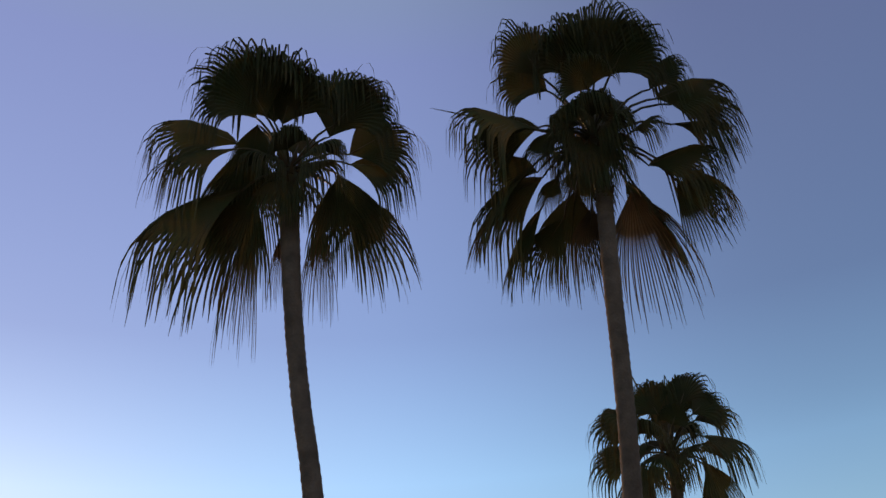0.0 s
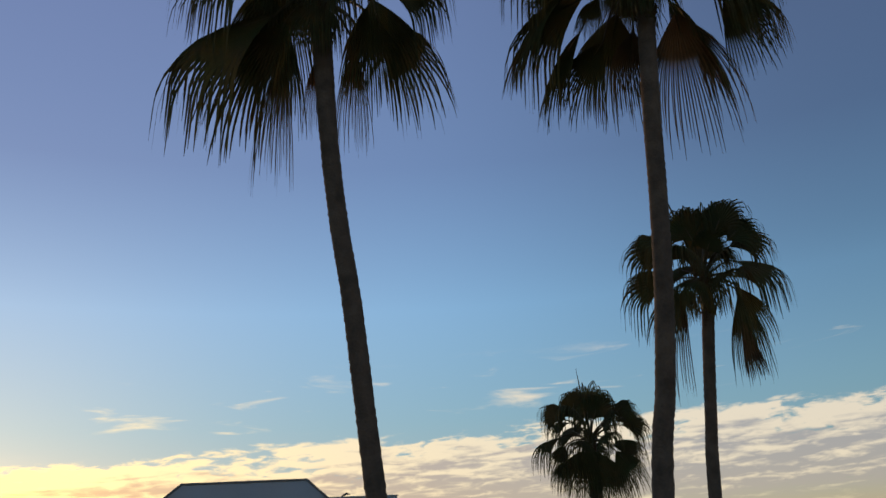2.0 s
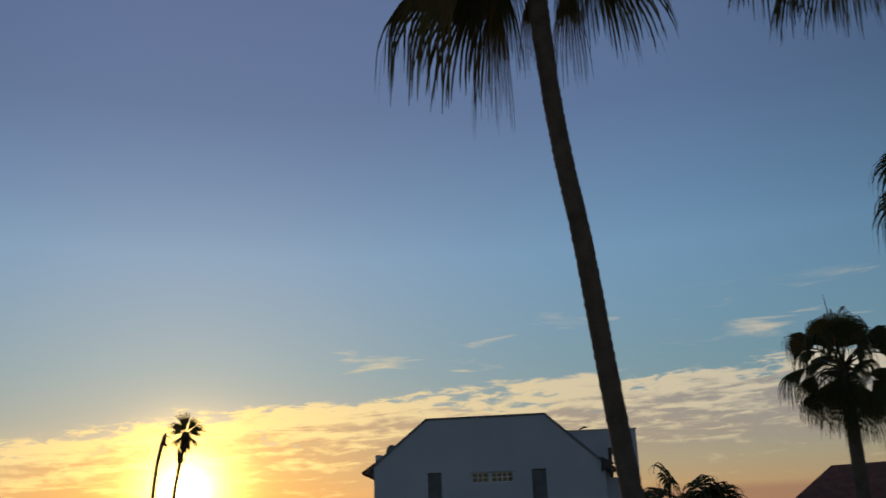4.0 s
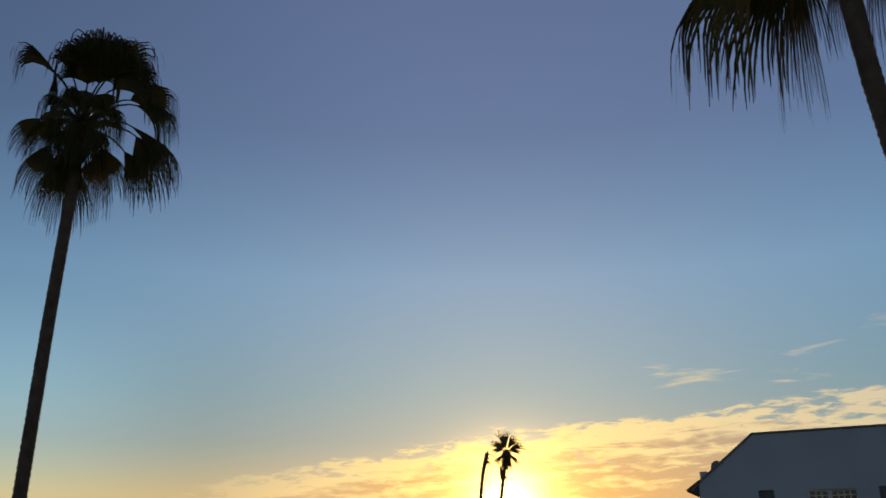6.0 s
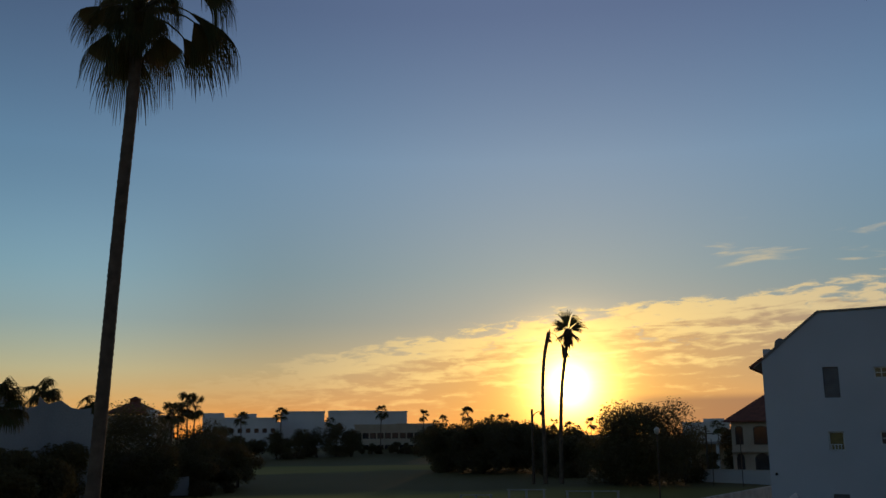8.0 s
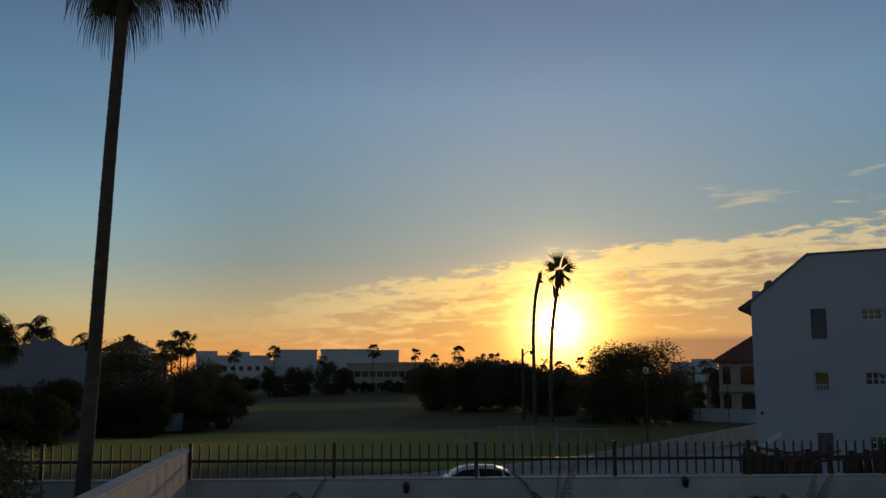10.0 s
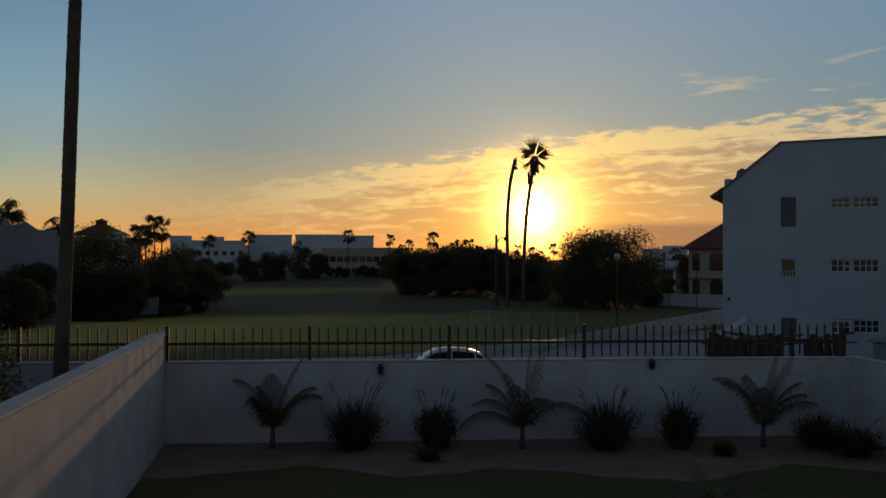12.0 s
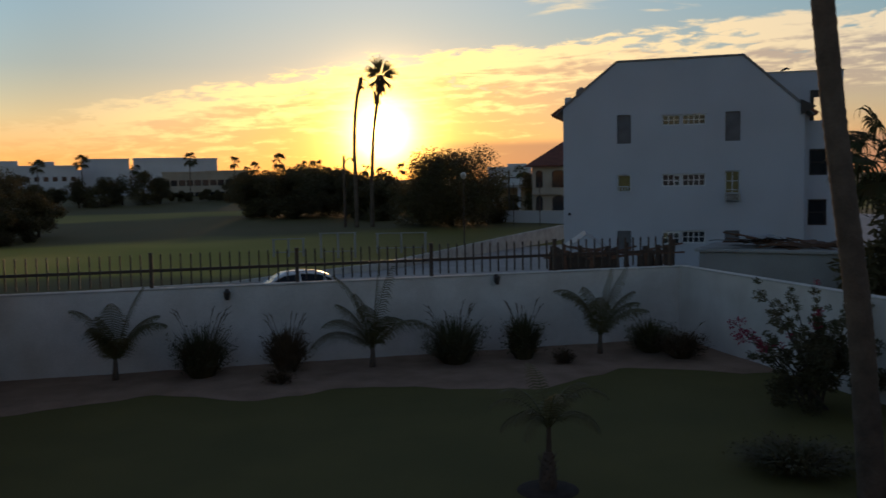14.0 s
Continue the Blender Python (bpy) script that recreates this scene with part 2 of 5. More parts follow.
M = {
    "palm_leaf": material("palm_leaf", (0.062, 0.07, 0.026), 0.75, (0.10, 0.075, 0.032), 1.3, 30, 0.1, vary=0.25, through_light=0.2, spec=0.12),
    "dry_leaf": material("dry_leaf", (0.15, 0.095, 0.05), 0.85, (0.085, 0.055, 0.03), 2.0, 30, 0.1, vary=0.25, through_light=0.15),
    "petiole": material("petiole", (0.12, 0.10, 0.04), 0.5, (0.09, 0.06, 0.03), 6, 40, 0.1),
    "bark": material("palm_bark", (0.17, 0.12, 0.085), 0.95, (0.10, 0.07, 0.05), 3.0, 22, 0.7),
    "wood_bark": material("tree_bark", (0.13, 0.10, 0.07), 0.95, (0.08, 0.06, 0.045), 2.0, 14, 0.8),
    "foliage": material("foliage", (0.12, 0.10, 0.04), 0.7, (0.12, 0.09, 0.045), 0.5, 12, 0.0, vary=0.35, through_light=0.35),
    "young_frond": material("young_frond", (0.13, 0.115, 0.045), 0.6, (0.17, 0.13, 0.055), 1.3, 30, 0.1, vary=0.25, through_light=0.2),
    "dark_wood": material("dark_wood", (0.085, 0.06, 0.045), 0.9, (0.05, 0.038, 0.03), 2.5, 30, 0.5),
    "shrub": material("shrub_leaf", (0.09, 0.085, 0.035), 0.6, (0.13, 0.10, 0.045), 1.5, 20, 0.0, vary=0.35, through_light=0.2),
    "bract": material("bract", (0.42, 0.035, 0.075), 0.6, (0.30, 0.03, 0.07), 3, 20, 0.0, vary=0.3, through_light=0.3),
    "stucco": material("white_stucco", (0.55, 0.565, 0.60), 0.9, (0.50, 0.51, 0.54), 0.35, 60, 0.35),
    "garden_wall": material("garden_wall_paint", (0.80, 0.735, 0.67), 0.9, (0.66, 0.59, 0.52), 1.1, 45, 0.4),
    "cap": material("wall_cap", (0.70, 0.66, 0.60), 0.9, (0.52, 0.47, 0.42), 2.0, 30, 0.4),
    "beige": material("beige_render", (0.55, 0.45, 0.34), 0.9, (0.45, 0.36, 0.27), 0.5, 20, 0.2),
    "far_white": material("far_white_render", (0.70, 0.70, 0.71), 0.9, (0.6, 0.6, 0.61), 0.2, 8, 0.1),
    # white house and boundary walls: their shade is put into this grey
    "white_in_shade": material("shaded_white_render", (0.33, 0.335, 0.36), 0.9, (0.27, 0.27, 0.29), 0.3, 10, 0.2),
    "roof_tile": material("roof_tile", (0.24, 0.085, 0.055), 0.85, (0.15, 0.055, 0.04), 2.0, 14, 0.6, vary=0.2),
    "roof_edge": material("roof_edge", (0.26, 0.24, 0.23), 0.85, None, 2.0, 14, 0.4),
    "iron": material("fence_iron", (0.06, 0.048, 0.042), 0.5, (0.10, 0.055, 0.035), 5.0, 60, 0.2, metal=0.4, spec=0.5),
    "frame": material("window_frame", (0.74, 0.74, 0.73), 0.5, (0.62, 0.62, 0.6), 3, 40, 0.1),
    "dark_frame": material("dark_frame", (0.055, 0.045, 0.04), 0.5, None, 3, 40, 0.1),
    "glass": material("dark_glass", (0.03, 0.035, 0.04), 0.08, (0.02, 0.022, 0.025), 1.0, 5, 0.0, spec=0.6),
    "shutter": material("grey_shutter", (0.20, 0.19, 0.19), 0.7, (0.15, 0.145, 0.145), 2, 40, 0.2),
    "curtain": material("ochre_curtain", (0.30, 0.23, 0.09), 0.9, (0.22, 0.17, 0.07), 5, 60, 0.2),
    "metal_grey": material("grey_metal", (0.45, 0.45, 0.45), 0.45, (0.35, 0.34, 0.33), 3, 50, 0.1, metal=0.6),
    "white_paint": material("white_paint", (0.76, 0.76, 0.74), 0.5, (0.66, 0.65, 0.62), 3, 40, 0.1),
    "concrete": material("concrete", (0.42, 0.40, 0.37), 0.9, (0.33, 0.31, 0.29), 0.6, 25, 0.4),
    "soil": material("bed_soil", (0.38, 0.24, 0.165), 0.95, (0.27, 0.17, 0.11), 1.5, 30, 0.9),
    "mulch": material("mulch", (0.07, 0.05, 0.035), 0.95, (0.045, 0.033, 0.025), 6, 40, 0.9),
    "lawn": material("lawn", (0.12, 0.105, 0.026), 0.95, (0.15, 0.125, 0.032), 0.5, 45, 0.9),
    "course_grass": course_grass(),
    # windscreen made pale: the bright sky's reflection is put into its colour
    "screen_glare": material("windscreen_sky_glare", (0.62, 0.62, 0.62), 0.15, (0.55, 0.55, 0.55), 1.0, 5, 0.0, spec=0.6),
    "tinted_glass": material("tinted_glass", (0.012, 0.012, 0.013), 0.25, (0.008, 0.008, 0.008), 1.0, 5, 0.0, spec=0.25),
    "rust": material("rusty_scrap", (0.20, 0.10, 0.06), 0.8, (0.10, 0.06, 0.045), 3, 30, 0.5),
    "tarp": material("pale_tarp", (0.5, 0.5, 0.5), 0.7, (0.36, 0.36, 0.37), 2, 20, 0.3),
    "car_paint": material("car_paint", (0.74, 0.75, 0.76), 0.25, (0.70, 0.71, 0.72), 1, 20, 0.0, spec=0.6),
    "rubber": material("rubber", (0.03, 0.03, 0.03), 0.9, None, 3, 40, 0.2),
    "lamp_glass": material("lamp_glass", (0.6, 0.58, 0.52), 0.3, None, 3, 40, 0.0),
}


# ---------------------------------------------------------------- mesh helpers
def mesh_from(name, verts, faces, smooth=False):
    me = bpy.data.meshes.new(name)
    me.from_pydata([tuple(v) for v in verts], [], faces)
    if smooth:
        me.polygons.foreach_set("use_smooth", [True] * len(me.polygons))
    me.update()
    return me


class Shape:
    """Collects vertices and faces of one mesh."""

    def __init__(self):
        self.v, self.f = [], []

    def add(self, verts, faces):
        k = len(self.v)
        self.v += [Vector(p) for p in verts]
        self.f += [tuple(i + k for i in f) for f in faces]
        return self

    def box(self, x0, y0, z0, x1, y1, z1, m=None, bevel=0.0):
        b = min(bevel, (x1 - x0) / 3, (y1 - y0) / 3, (z1 - z0) / 3)
        if b > 0:
            vs = []
            for z, i in ((z0, b), (z0 + b, 0), (z1 - b, 0), (z1, b)):
                vs += [(x0 + i, y0 + i, z), (x1 - i, y0 + i, z), (x1 - i, y1 - i, z), (x0 + i, y1 - i, z)]
            fs = [(3, 2, 1, 0), (12, 13, 14, 15)]
            for r in range(3):
                for s in range(4):
                    a, c = r * 4 + s, r * 4 + (s + 1) % 4
                    fs.append((a, c, c + 4, a + 4))
        else:
            vs = [(x, y, z) for z in (z0, z1) for x, y in ((x0, y0), (x1, y0), (x1, y1), (x0, y1))]
            fs = [(3, 2, 1, 0), (4, 5, 6, 7), (0, 1, 5, 4), (1, 2, 6, 5), (2, 3, 7, 6), (3, 0, 4, 7)]
        if m is not None:
            vs = [m @ Vector(p) for p in vs]
        return self.add(vs, fs)

    def tube(self, pts, radii, sides=8, cap=True):
        pts = [Vector(p) for p in pts]
        k, vs, fs = len(pts), [], []
        side = None
        for i, p in enumerate(pts):
            d = (pts[min(i + 1, k - 1)] - pts[max(i - 1, 0)]).normalized()
            ref = side if side is not None else (Vector((1, 0, 0)) if abs(d.x) < 0.8 else Vector((0, 1, 0)))
            side = (ref - d * ref.dot(d)).normalized()
            other = d.cross(side)
            r = radii[i] if isinstance(radii, (list, tuple)) else radii
            for s in range(sides):
                a = 2 * math.pi * s / sides
                vs.append(p + (side * math.cos(a) + other * math.sin(a)) * r)
        for i in range(k - 1):
            for s in range(sides):
                t = (s + 1) % sides
                fs.append((i * sides + s, i * sides + t, (i + 1) * sides + t, (i + 1) * sides + s))
        if cap:
            fs.append(tuple(range(sides - 1, -1, -1)))
            fs.append(tuple((k - 1) * sides + s for s in range(sides)))
        return self.add(vs, fs)

    def prism(self, outline, y0, y1, m=None):
        """An outline in x and z, pushed from y0 to y1."""
        k = len(outline)
        vs = [(x, y0, z) for x, z in outline] + [(x, y1, z) for x, z in outline]
        fs = [tuple(range(k)), tuple(range(2 * k - 1, k - 1, -1))]
        fs += [(i, i + k, (i + 1) % k + k, (i + 1) % k) for i in range(k)]
        if m is not None:
            vs = [m @ Vector(p) for p in vs]
        return self.add(vs, fs)

    def mesh(self, name, smooth=False):
        me = mesh_from(name, self.v, self.f, smooth)
        bm = bmesh.new()
        bm.from_mesh(me)
        if len(bm.faces) < 20000:
            bmesh.ops.recalc_face_normals(bm, faces=bm.faces)
        bm.to_mesh(me)
        bm.free()
        return me


def part(name, shape, mat, parent=None, label="", smooth=False, m=None):
    me = shape if isinstance(shape, bpy.types.Mesh) else shape.mesh(name, smooth)
    if not me.materials:
        me.materials.append(M[mat])
    ob = new(name, me)
    if parent is not None:
        ob.parent = parent
    if m is not None:
        ob.matrix_basis = m
    if label:
        ob["label"] = label
    return ob


def thing(name, label, category, group="", kind="", m=None):
    ob = new(name)
    ob.empty_display_size = 0.2
    if m is not None:
        ob.matrix_basis = m
    return tagged(ob, label, category, group, kind)


def solid(name, shape, mat, label, category, kind="", m=None, group="", smooth=False):
    return tagged(part(name, shape, mat, None, "", smooth, m), label, category, group, kind)


def wall_boxes(shape, x0, x1, z0, z1, y0, y1, holes):
    """A wall from x0 to x1 and z0 to z1 with rectangular holes (x0, x1, z0, z1), as one shell."""
    xs = sorted({x0, x1, *[h[0] for h in holes], *[h[1] for h in holes]})
    zs = sorted({z0, z1, *[h[2] for h in holes], *[h[3] for h in holes]})
    nx, nz = len(xs), len(zs)
    vs = [(x, y, z) for y in (y0, y1) for z in zs for x in xs]

    def full(i, j):
        if not (0 <= i < nx - 1 and 0 <= j < nz - 1):
            return False
        x, z = (xs[i] + xs[i + 1]) / 2, (zs[j] + zs[j + 1]) / 2
        return not any(h[0] < x < h[1] and h[2] < z < h[3] for h in holes)

    fs, back = [], nx * nz
    for j in range(nz - 1):
        for i in range(nx - 1):
            if not full(i, j):
                continue
            a, b, c, d = j * nx + i, j * nx + i + 1, (j + 1) * nx + i + 1, (j + 1) * nx + i
            fs += [(a, b, c, d), (d + back, c + back, b + back, a + back)]
            for (p, q), (di, dj) in (((a, b), (0, -1)), ((b, c), (1, 0)), ((c, d), (0, 1)), ((d, a), (-1, 0))):
                if not full(i + di, j + dj):
                    fs.append((q, p, p + back, q + back))
    used = sorted({k for f in fs for k in f})
    where = {k: n for n, k in enumerate(used)}
    return shape.add([vs[k] for k in used], [tuple(where[k] for k in f) for f in fs])


def polar(az, dist, z=0.0):
    return Vector((dist * math.sin(radians(az)), dist * math.cos(radians(az)), z))


# ---------------------------------------------------------------- ground
def ground_height(x, y):
    """The lawn is level; the golf course beyond the street rolls and climbs gently."""
    z = -0.03
    f = min(max((y - 46) / 30, 0), 1)
    z += f * (0.35 * math.sin(x * 0.045 + 1.0) + 0.25 * math.sin(y * 0.07 + x * 0.02))
    g = min(max((y - 95) / 150, 0), 1)
    z += 2.6 * g * g * (3 - 2 * g)
    m = math.exp(-(((x + 34) / 22) ** 2 + ((y - 62) / 14) ** 2))
    return z + 0.9 * m - 0.3 * min(max((y - 25) / 10, 0), 1)


def build_ground():
    xs = [-4000, -1500, -600, -300] + [-200 + 8 * i for i in range(51)] + [300, 600, 1500, 4000]
    ys = [-4000, -1000, -200, -40] + [-20 + 6 * i for i in range(70)] + [500, 800, 1500, 4500]
    s = Shape()
    s.v = [Vector((x, y, ground_height(x, y))) for y in ys for x in xs]
    k = len(xs)
    s.f = [(j * k + i, j * k + i + 1, (j + 1) * k + i + 1, (j + 1) * k + i) for j in range(len(ys) - 1) for i in range(k - 1)]
    solid("ground", s.mesh("ground", True), "course_grass", "rolling golf course grass in low evening light", "ground", "structure")


BED_EDGE = [(-7.5, 20.2), (-6.1, 20.4), (-5.6, 20.5), (-4.0, 21.1), (-2.6, 21.65), (-1.7, 21.2), (-0.6, 20.5), (0.5, 20.75), (1.6, 21.25), (2.8, 21.05), (4.5, 20.35), (6.0, 20.0), (7.5, 20.9), (8.7, 21.6), (9.8, 21.1), (11.3, 20.2), (13.0, 20.0)]


def bed_edge(x):
    """The lawn's wavy far edge, eased between its bends."""
    for (x0, y0), (x1, y1) in zip(BED_EDGE, BED_EDGE[1:]):
        if x <= x1:
            f = min(max((x - x0) / (x1 - x0), 0), 1)
            return y0 + (y1 - y0) * f * f * (3 - 2 * f) + 0.05 * math.sin(x * 6.1)
    return BED_EDGE[-1][1]


def build_garden_floor():
    s = Shape()
    n = 60
    for i in range(n):
        x0, x1 = -7.2 + 19.6 * i / n, -7.2 + 19.6 * (i + 1) / n
        cols = []
        for x in (x0, x1):
            e = bed_edge(x)
            cols.append([(x, -6, 0.0), (x, 6, 0.0), (x, 14, 0.0), (x, e - 0.5, 0.0), (x, e, 0.0)])
        s.v += [Vector(p) for p in (cols[0] + cols[1] if i == 0 else cols[1])]
        s.f += [(5 * i + j, 5 * i + j + 5, 5 * i + j + 6, 5 * i + j + 1) for j in range(4)]
    solid("lawn", s, "lawn", "dark mown garden lawn with a wavy edge", "lawn", "structure")
    s = Shape()
    for i in range(n):
        x0, x1 = -7.2 + 19.6 * i / n, -7.2 + 19.6 * (i + 1) / n
        cols = []
        for x in (x0, x1):
            e = bed_edge(x)
            c = [(x, e, 0.004)]
            for j in range(1, 8):
                y = e + (24.0 + 0.052 * (x + 6.5) - e) * j / 7
                c.append((x, y, 0.05 + 0.05 * j / 7 + 0.03 * noise.noise((x * 1.7, y * 1.7, 2))))
            cols.append(c)
        s.v += [Vector(p) for p in (cols[0] + cols[1] if i == 0 else cols[1])]
        s.f += [(8 * i + j, 8 * i + j + 8, 8 * i + j + 9, 8 * i + j + 1) for j in range(7)]
    solid("planting_bed", s, "soil", "bare sandy soil bed along the wall", "planting bed", "structure")


WALL_Y, WALL_H = 23.9, 2.17
WALL_M = Matrix.Translation((-6.5, 23.75, 0)) @ Matrix.Rotation(radians(2.9), 4, "Z") @ Matrix.Translation((6.5, -23.9, 0))   # the back wall runs slightly askew


def build_garden_walls():
    # back wall with a fence on top
    s = Shape().box(-14.0, WALL_Y, -0.5, 11.75, WALL_Y + 0.2, WALL_H - 0.03)
    w = solid("wall_back", s, "garden_wall", "white rendered garden wall, dull in shade", "wall", "structure", WALL_M)
    part("coping", Shape().box(-14.0, WALL_Y - 0.025, WALL_H - 0.03, 11.75, WALL_Y + 0.225, WALL_H + 0.02, bevel=0.015), "cap", w)
    # left wall, taller and thick, its inner side catching the sun
    a, b = Vector((-6.62, 24.3, 0)), Vector((-4.2, 4.5, 0))
    ang = math.atan2(b.y - a.y, b.x - a.x)
    m = Matrix.Translation(a) @ Matrix.Rotation(ang, 4, "Z")
    d = (b - a).length
    w = solid("wall_left", Shape().box(0, -0.32, -0.3, d, 0, 2.86), "garden_wall", "tall white rendered side wall with worn paint", "wall", "structure", m)
    part("coping", Shape().box(-0.03, -0.35, 2.86, d, 0.03, 2.92, bevel=0.02), "cap", w)
    # right wall
    a, b = Vector((11.55, 24.75, 0)), Vector((13.5, 6.0, 0))
    ang = math.atan2(b.y - a.y, b.x - a.x)
    m = Matrix.Translation(a) @ Matrix.Rotation(ang, 4, "Z")
    d = (b - a).length
    w = solid("wall_right", Shape().box(0.0, 0, -0.3, d, 0.2, WALL_H - 0.01), "garden_wall", "white rendered side wall in shade", "wall", "structure", m)
    part("coping", Shape().box(0.0, -0.02, WALL_H - 0.01, d, 0.22, WALL_H + 0.035, bevel=0.012), "cap", w)
    # the house behind the camera and the terrace under it: plain closing surfaces
    solid("wall_house", Shape().box(-14, -3.2, -0.3, 16, -2.9, 7.0), "stucco", "plain white house wall behind the terrace", "wall", "structure")
    solid("terrace_floor", Shape().box(-5, -2.9, 2.9, 6, 0.85, 3.15), "concrete", "plain terrace slab of the house", "floor", "structure")


def build_fence():
    fence = thing("iron_fence", "dark iron picket fence standing on the garden wall", "fence", m=WALL_M @ pose(0, WALL_Y + 0.1, WALL_H + 0.02))
    post = Shape().box(-0.045, -0.045, 0, 0.045, 0.045, 0.86, bevel=0.008).box(-0.055, -0.055, 0.86, 0.055, 0.055, 0.89, bevel=0.01).mesh("post")
    picket = Shape().box(-0.019, -0.019, 0.06, 0.019, 0.019, 0.84, bevel=0.004)
    picket.add([(-0.019, -0.019, 0.84), (0.019, -0.019, 0.84), (0.019, 0.019, 0.84), (-0.019, 0.019, 0.84), (0, 0, 0.875)],
               [(0, 1, 4), (1, 2, 4), (2, 3, 4), (3, 0, 4)])
    picket = picket.mesh("picket")
    posts = [-13.9, -10.2, -6.52, -2.9, 0.72, 4.3, 7.82, 11.35]
    for x in posts:
        part("post", post, "iron", fence, m=pose(x, 0, 0))
    for a, b in zip(posts, posts[1:]):
        part("rail", Shape().box(a + 0.045, -0.02, 0.40, b - 0.045, 0.02, 0.475, bevel=0.004), "iron", fence)
        n = 15
        rng = random.Random(int(a * 10))
        for i in range(1, n):
            part("picket", picket, "iron", fence, m=pose(a + (b - a) * i / n, -0.03, 0, rng.uniform(-.6, .6), rng.uniform(-.6, .6), 0))


def build_wall_lamps():
    proto = None
    for x, z in ((-1.07, 2.0), (6.07, 2.08)):
        m = WALL_M @ pose(x, WALL_Y, z)
        if proto is None:
            proto = thing("wall_lamp", "small dark lantern fixed on the garden wall", "wall lamp", "wall lamps", m=m)
            part("bracket", Shape().box(-0.05, -0.03, -0.12, 0.05, 0, 0.1, bevel=0.01).tube([(0, -0.02, 0.06), (0, -0.1, 0.09), (0, -0.13, 0.05)], 0.012, 6), "dark_frame", proto)
            part("lantern", Shape().tube([(0, -0.13, -0.17), (0, -0.13, -0.15), (0, -0.13, 0.02), (0, -0.13, 0.03), (0, -0.13, 0.08)], [0.05, 0.06, 0.085, 0.11, 0.02], 6), "dark_frame", proto)
        else:
            copy_thing(proto, m)


# ---------------------------------------------------------------- fan palms
UP = Vector((0, 0, 1))


def fan_blade(s, base, out, side, size, droop, rng, segs=34, spread=2.5, steps=8):
    """A fan of long segments, joined near the middle, whose tips hang."""
    for i in range(segs):
        phi = -spread + 2 * spread * (i + 0.5) / segs + rng.uniform(-0.02, 0.02)
        d0 = (out * math.cos(phi) + side * math.sin(phi)).normalized()
        wide = (side * math.cos(phi) - out * math.sin(phi)).normalized()
        length = size * (0.74 + 0.26 * math.cos(phi * 0.7)) * rng.uniform(0.88, 1.08)
        half = math.tan(spread / segs) * 1.04
        p, vs = base.copy(), []
        sag = droop * rng.uniform(0.75, 1.2)
        n = side.cross(out)
        fold = 0.03 * size * (1 if i % 2 else -1)
        for j in range(steps + 1):
            f = j / steps
            r = f * length
            w = min(r * half, 0.52 * length * half) * (1 if f < 0.52 else 0.06 + 0.62 * ((1 - f) / 0.48) ** 0.7)
            if j == 0:
                w = 0.004
            k = min(0.97, sag * f ** 1.6)
            d = (d0 * (1 - k) - UP * k).normalized()
            if j:
                p = p + d * (length / steps)
            vs += [p - wide * w + n * fold * f * (1 - f), p + wide * w - n * fold * f * (1 - f)]
        s.add(vs, [(2 * j, 2 * j + 1, 2 * j + 3, 2 * j + 2) for j in range(steps)])


def fan_frond(tree, hub, off, size, droop, rng, dry=False, segs=34, spread=None):
    """A petiole from the hub to the blade, and the blade; off: from the hub to the blade's middle."""
    base = off * 0.84 + UP * (0.13 * size)
    mid = base * 0.5 + UP * (0.10 * off.length)
    stem = Shape().tube([hub, hub + mid * 0.5 + UP * 0.03, hub + mid, hub + (mid + base) * 0.5 + UP * 0.04 * off.length, hub + base],
                        [0.034, 0.028, 0.023, 0.019, 0.014], 5)
    out = (base - mid).normalized()
    out = (out * 0.75 + off.normalized() * 0.5 + UP * 0.1).normalized()
    side = out.cross(UP)
    if side.length < 0.35:
        side = out.cross(Vector((rng.uniform(-0.4, 0.4), 1, 0)))
    side = (side.normalized() + UP * rng.uniform(-0.3, 0.3))
    side = (side - out * side.dot(out)).normalized()
    blade = Shape()
    fan_blade(blade, hub + base, out, side, size, droop, rng, segs, spread or (2.5 if off.normalized().z < 0.6 else 1.8))
    f = part("frond", mesh_from("frond", blade.v, blade.f), "dry_leaf" if dry else "palm_leaf", tree, "withered brown frond" if dry else "")
    part("petiole", stem, "petiole", f, smooth=True)
    return f


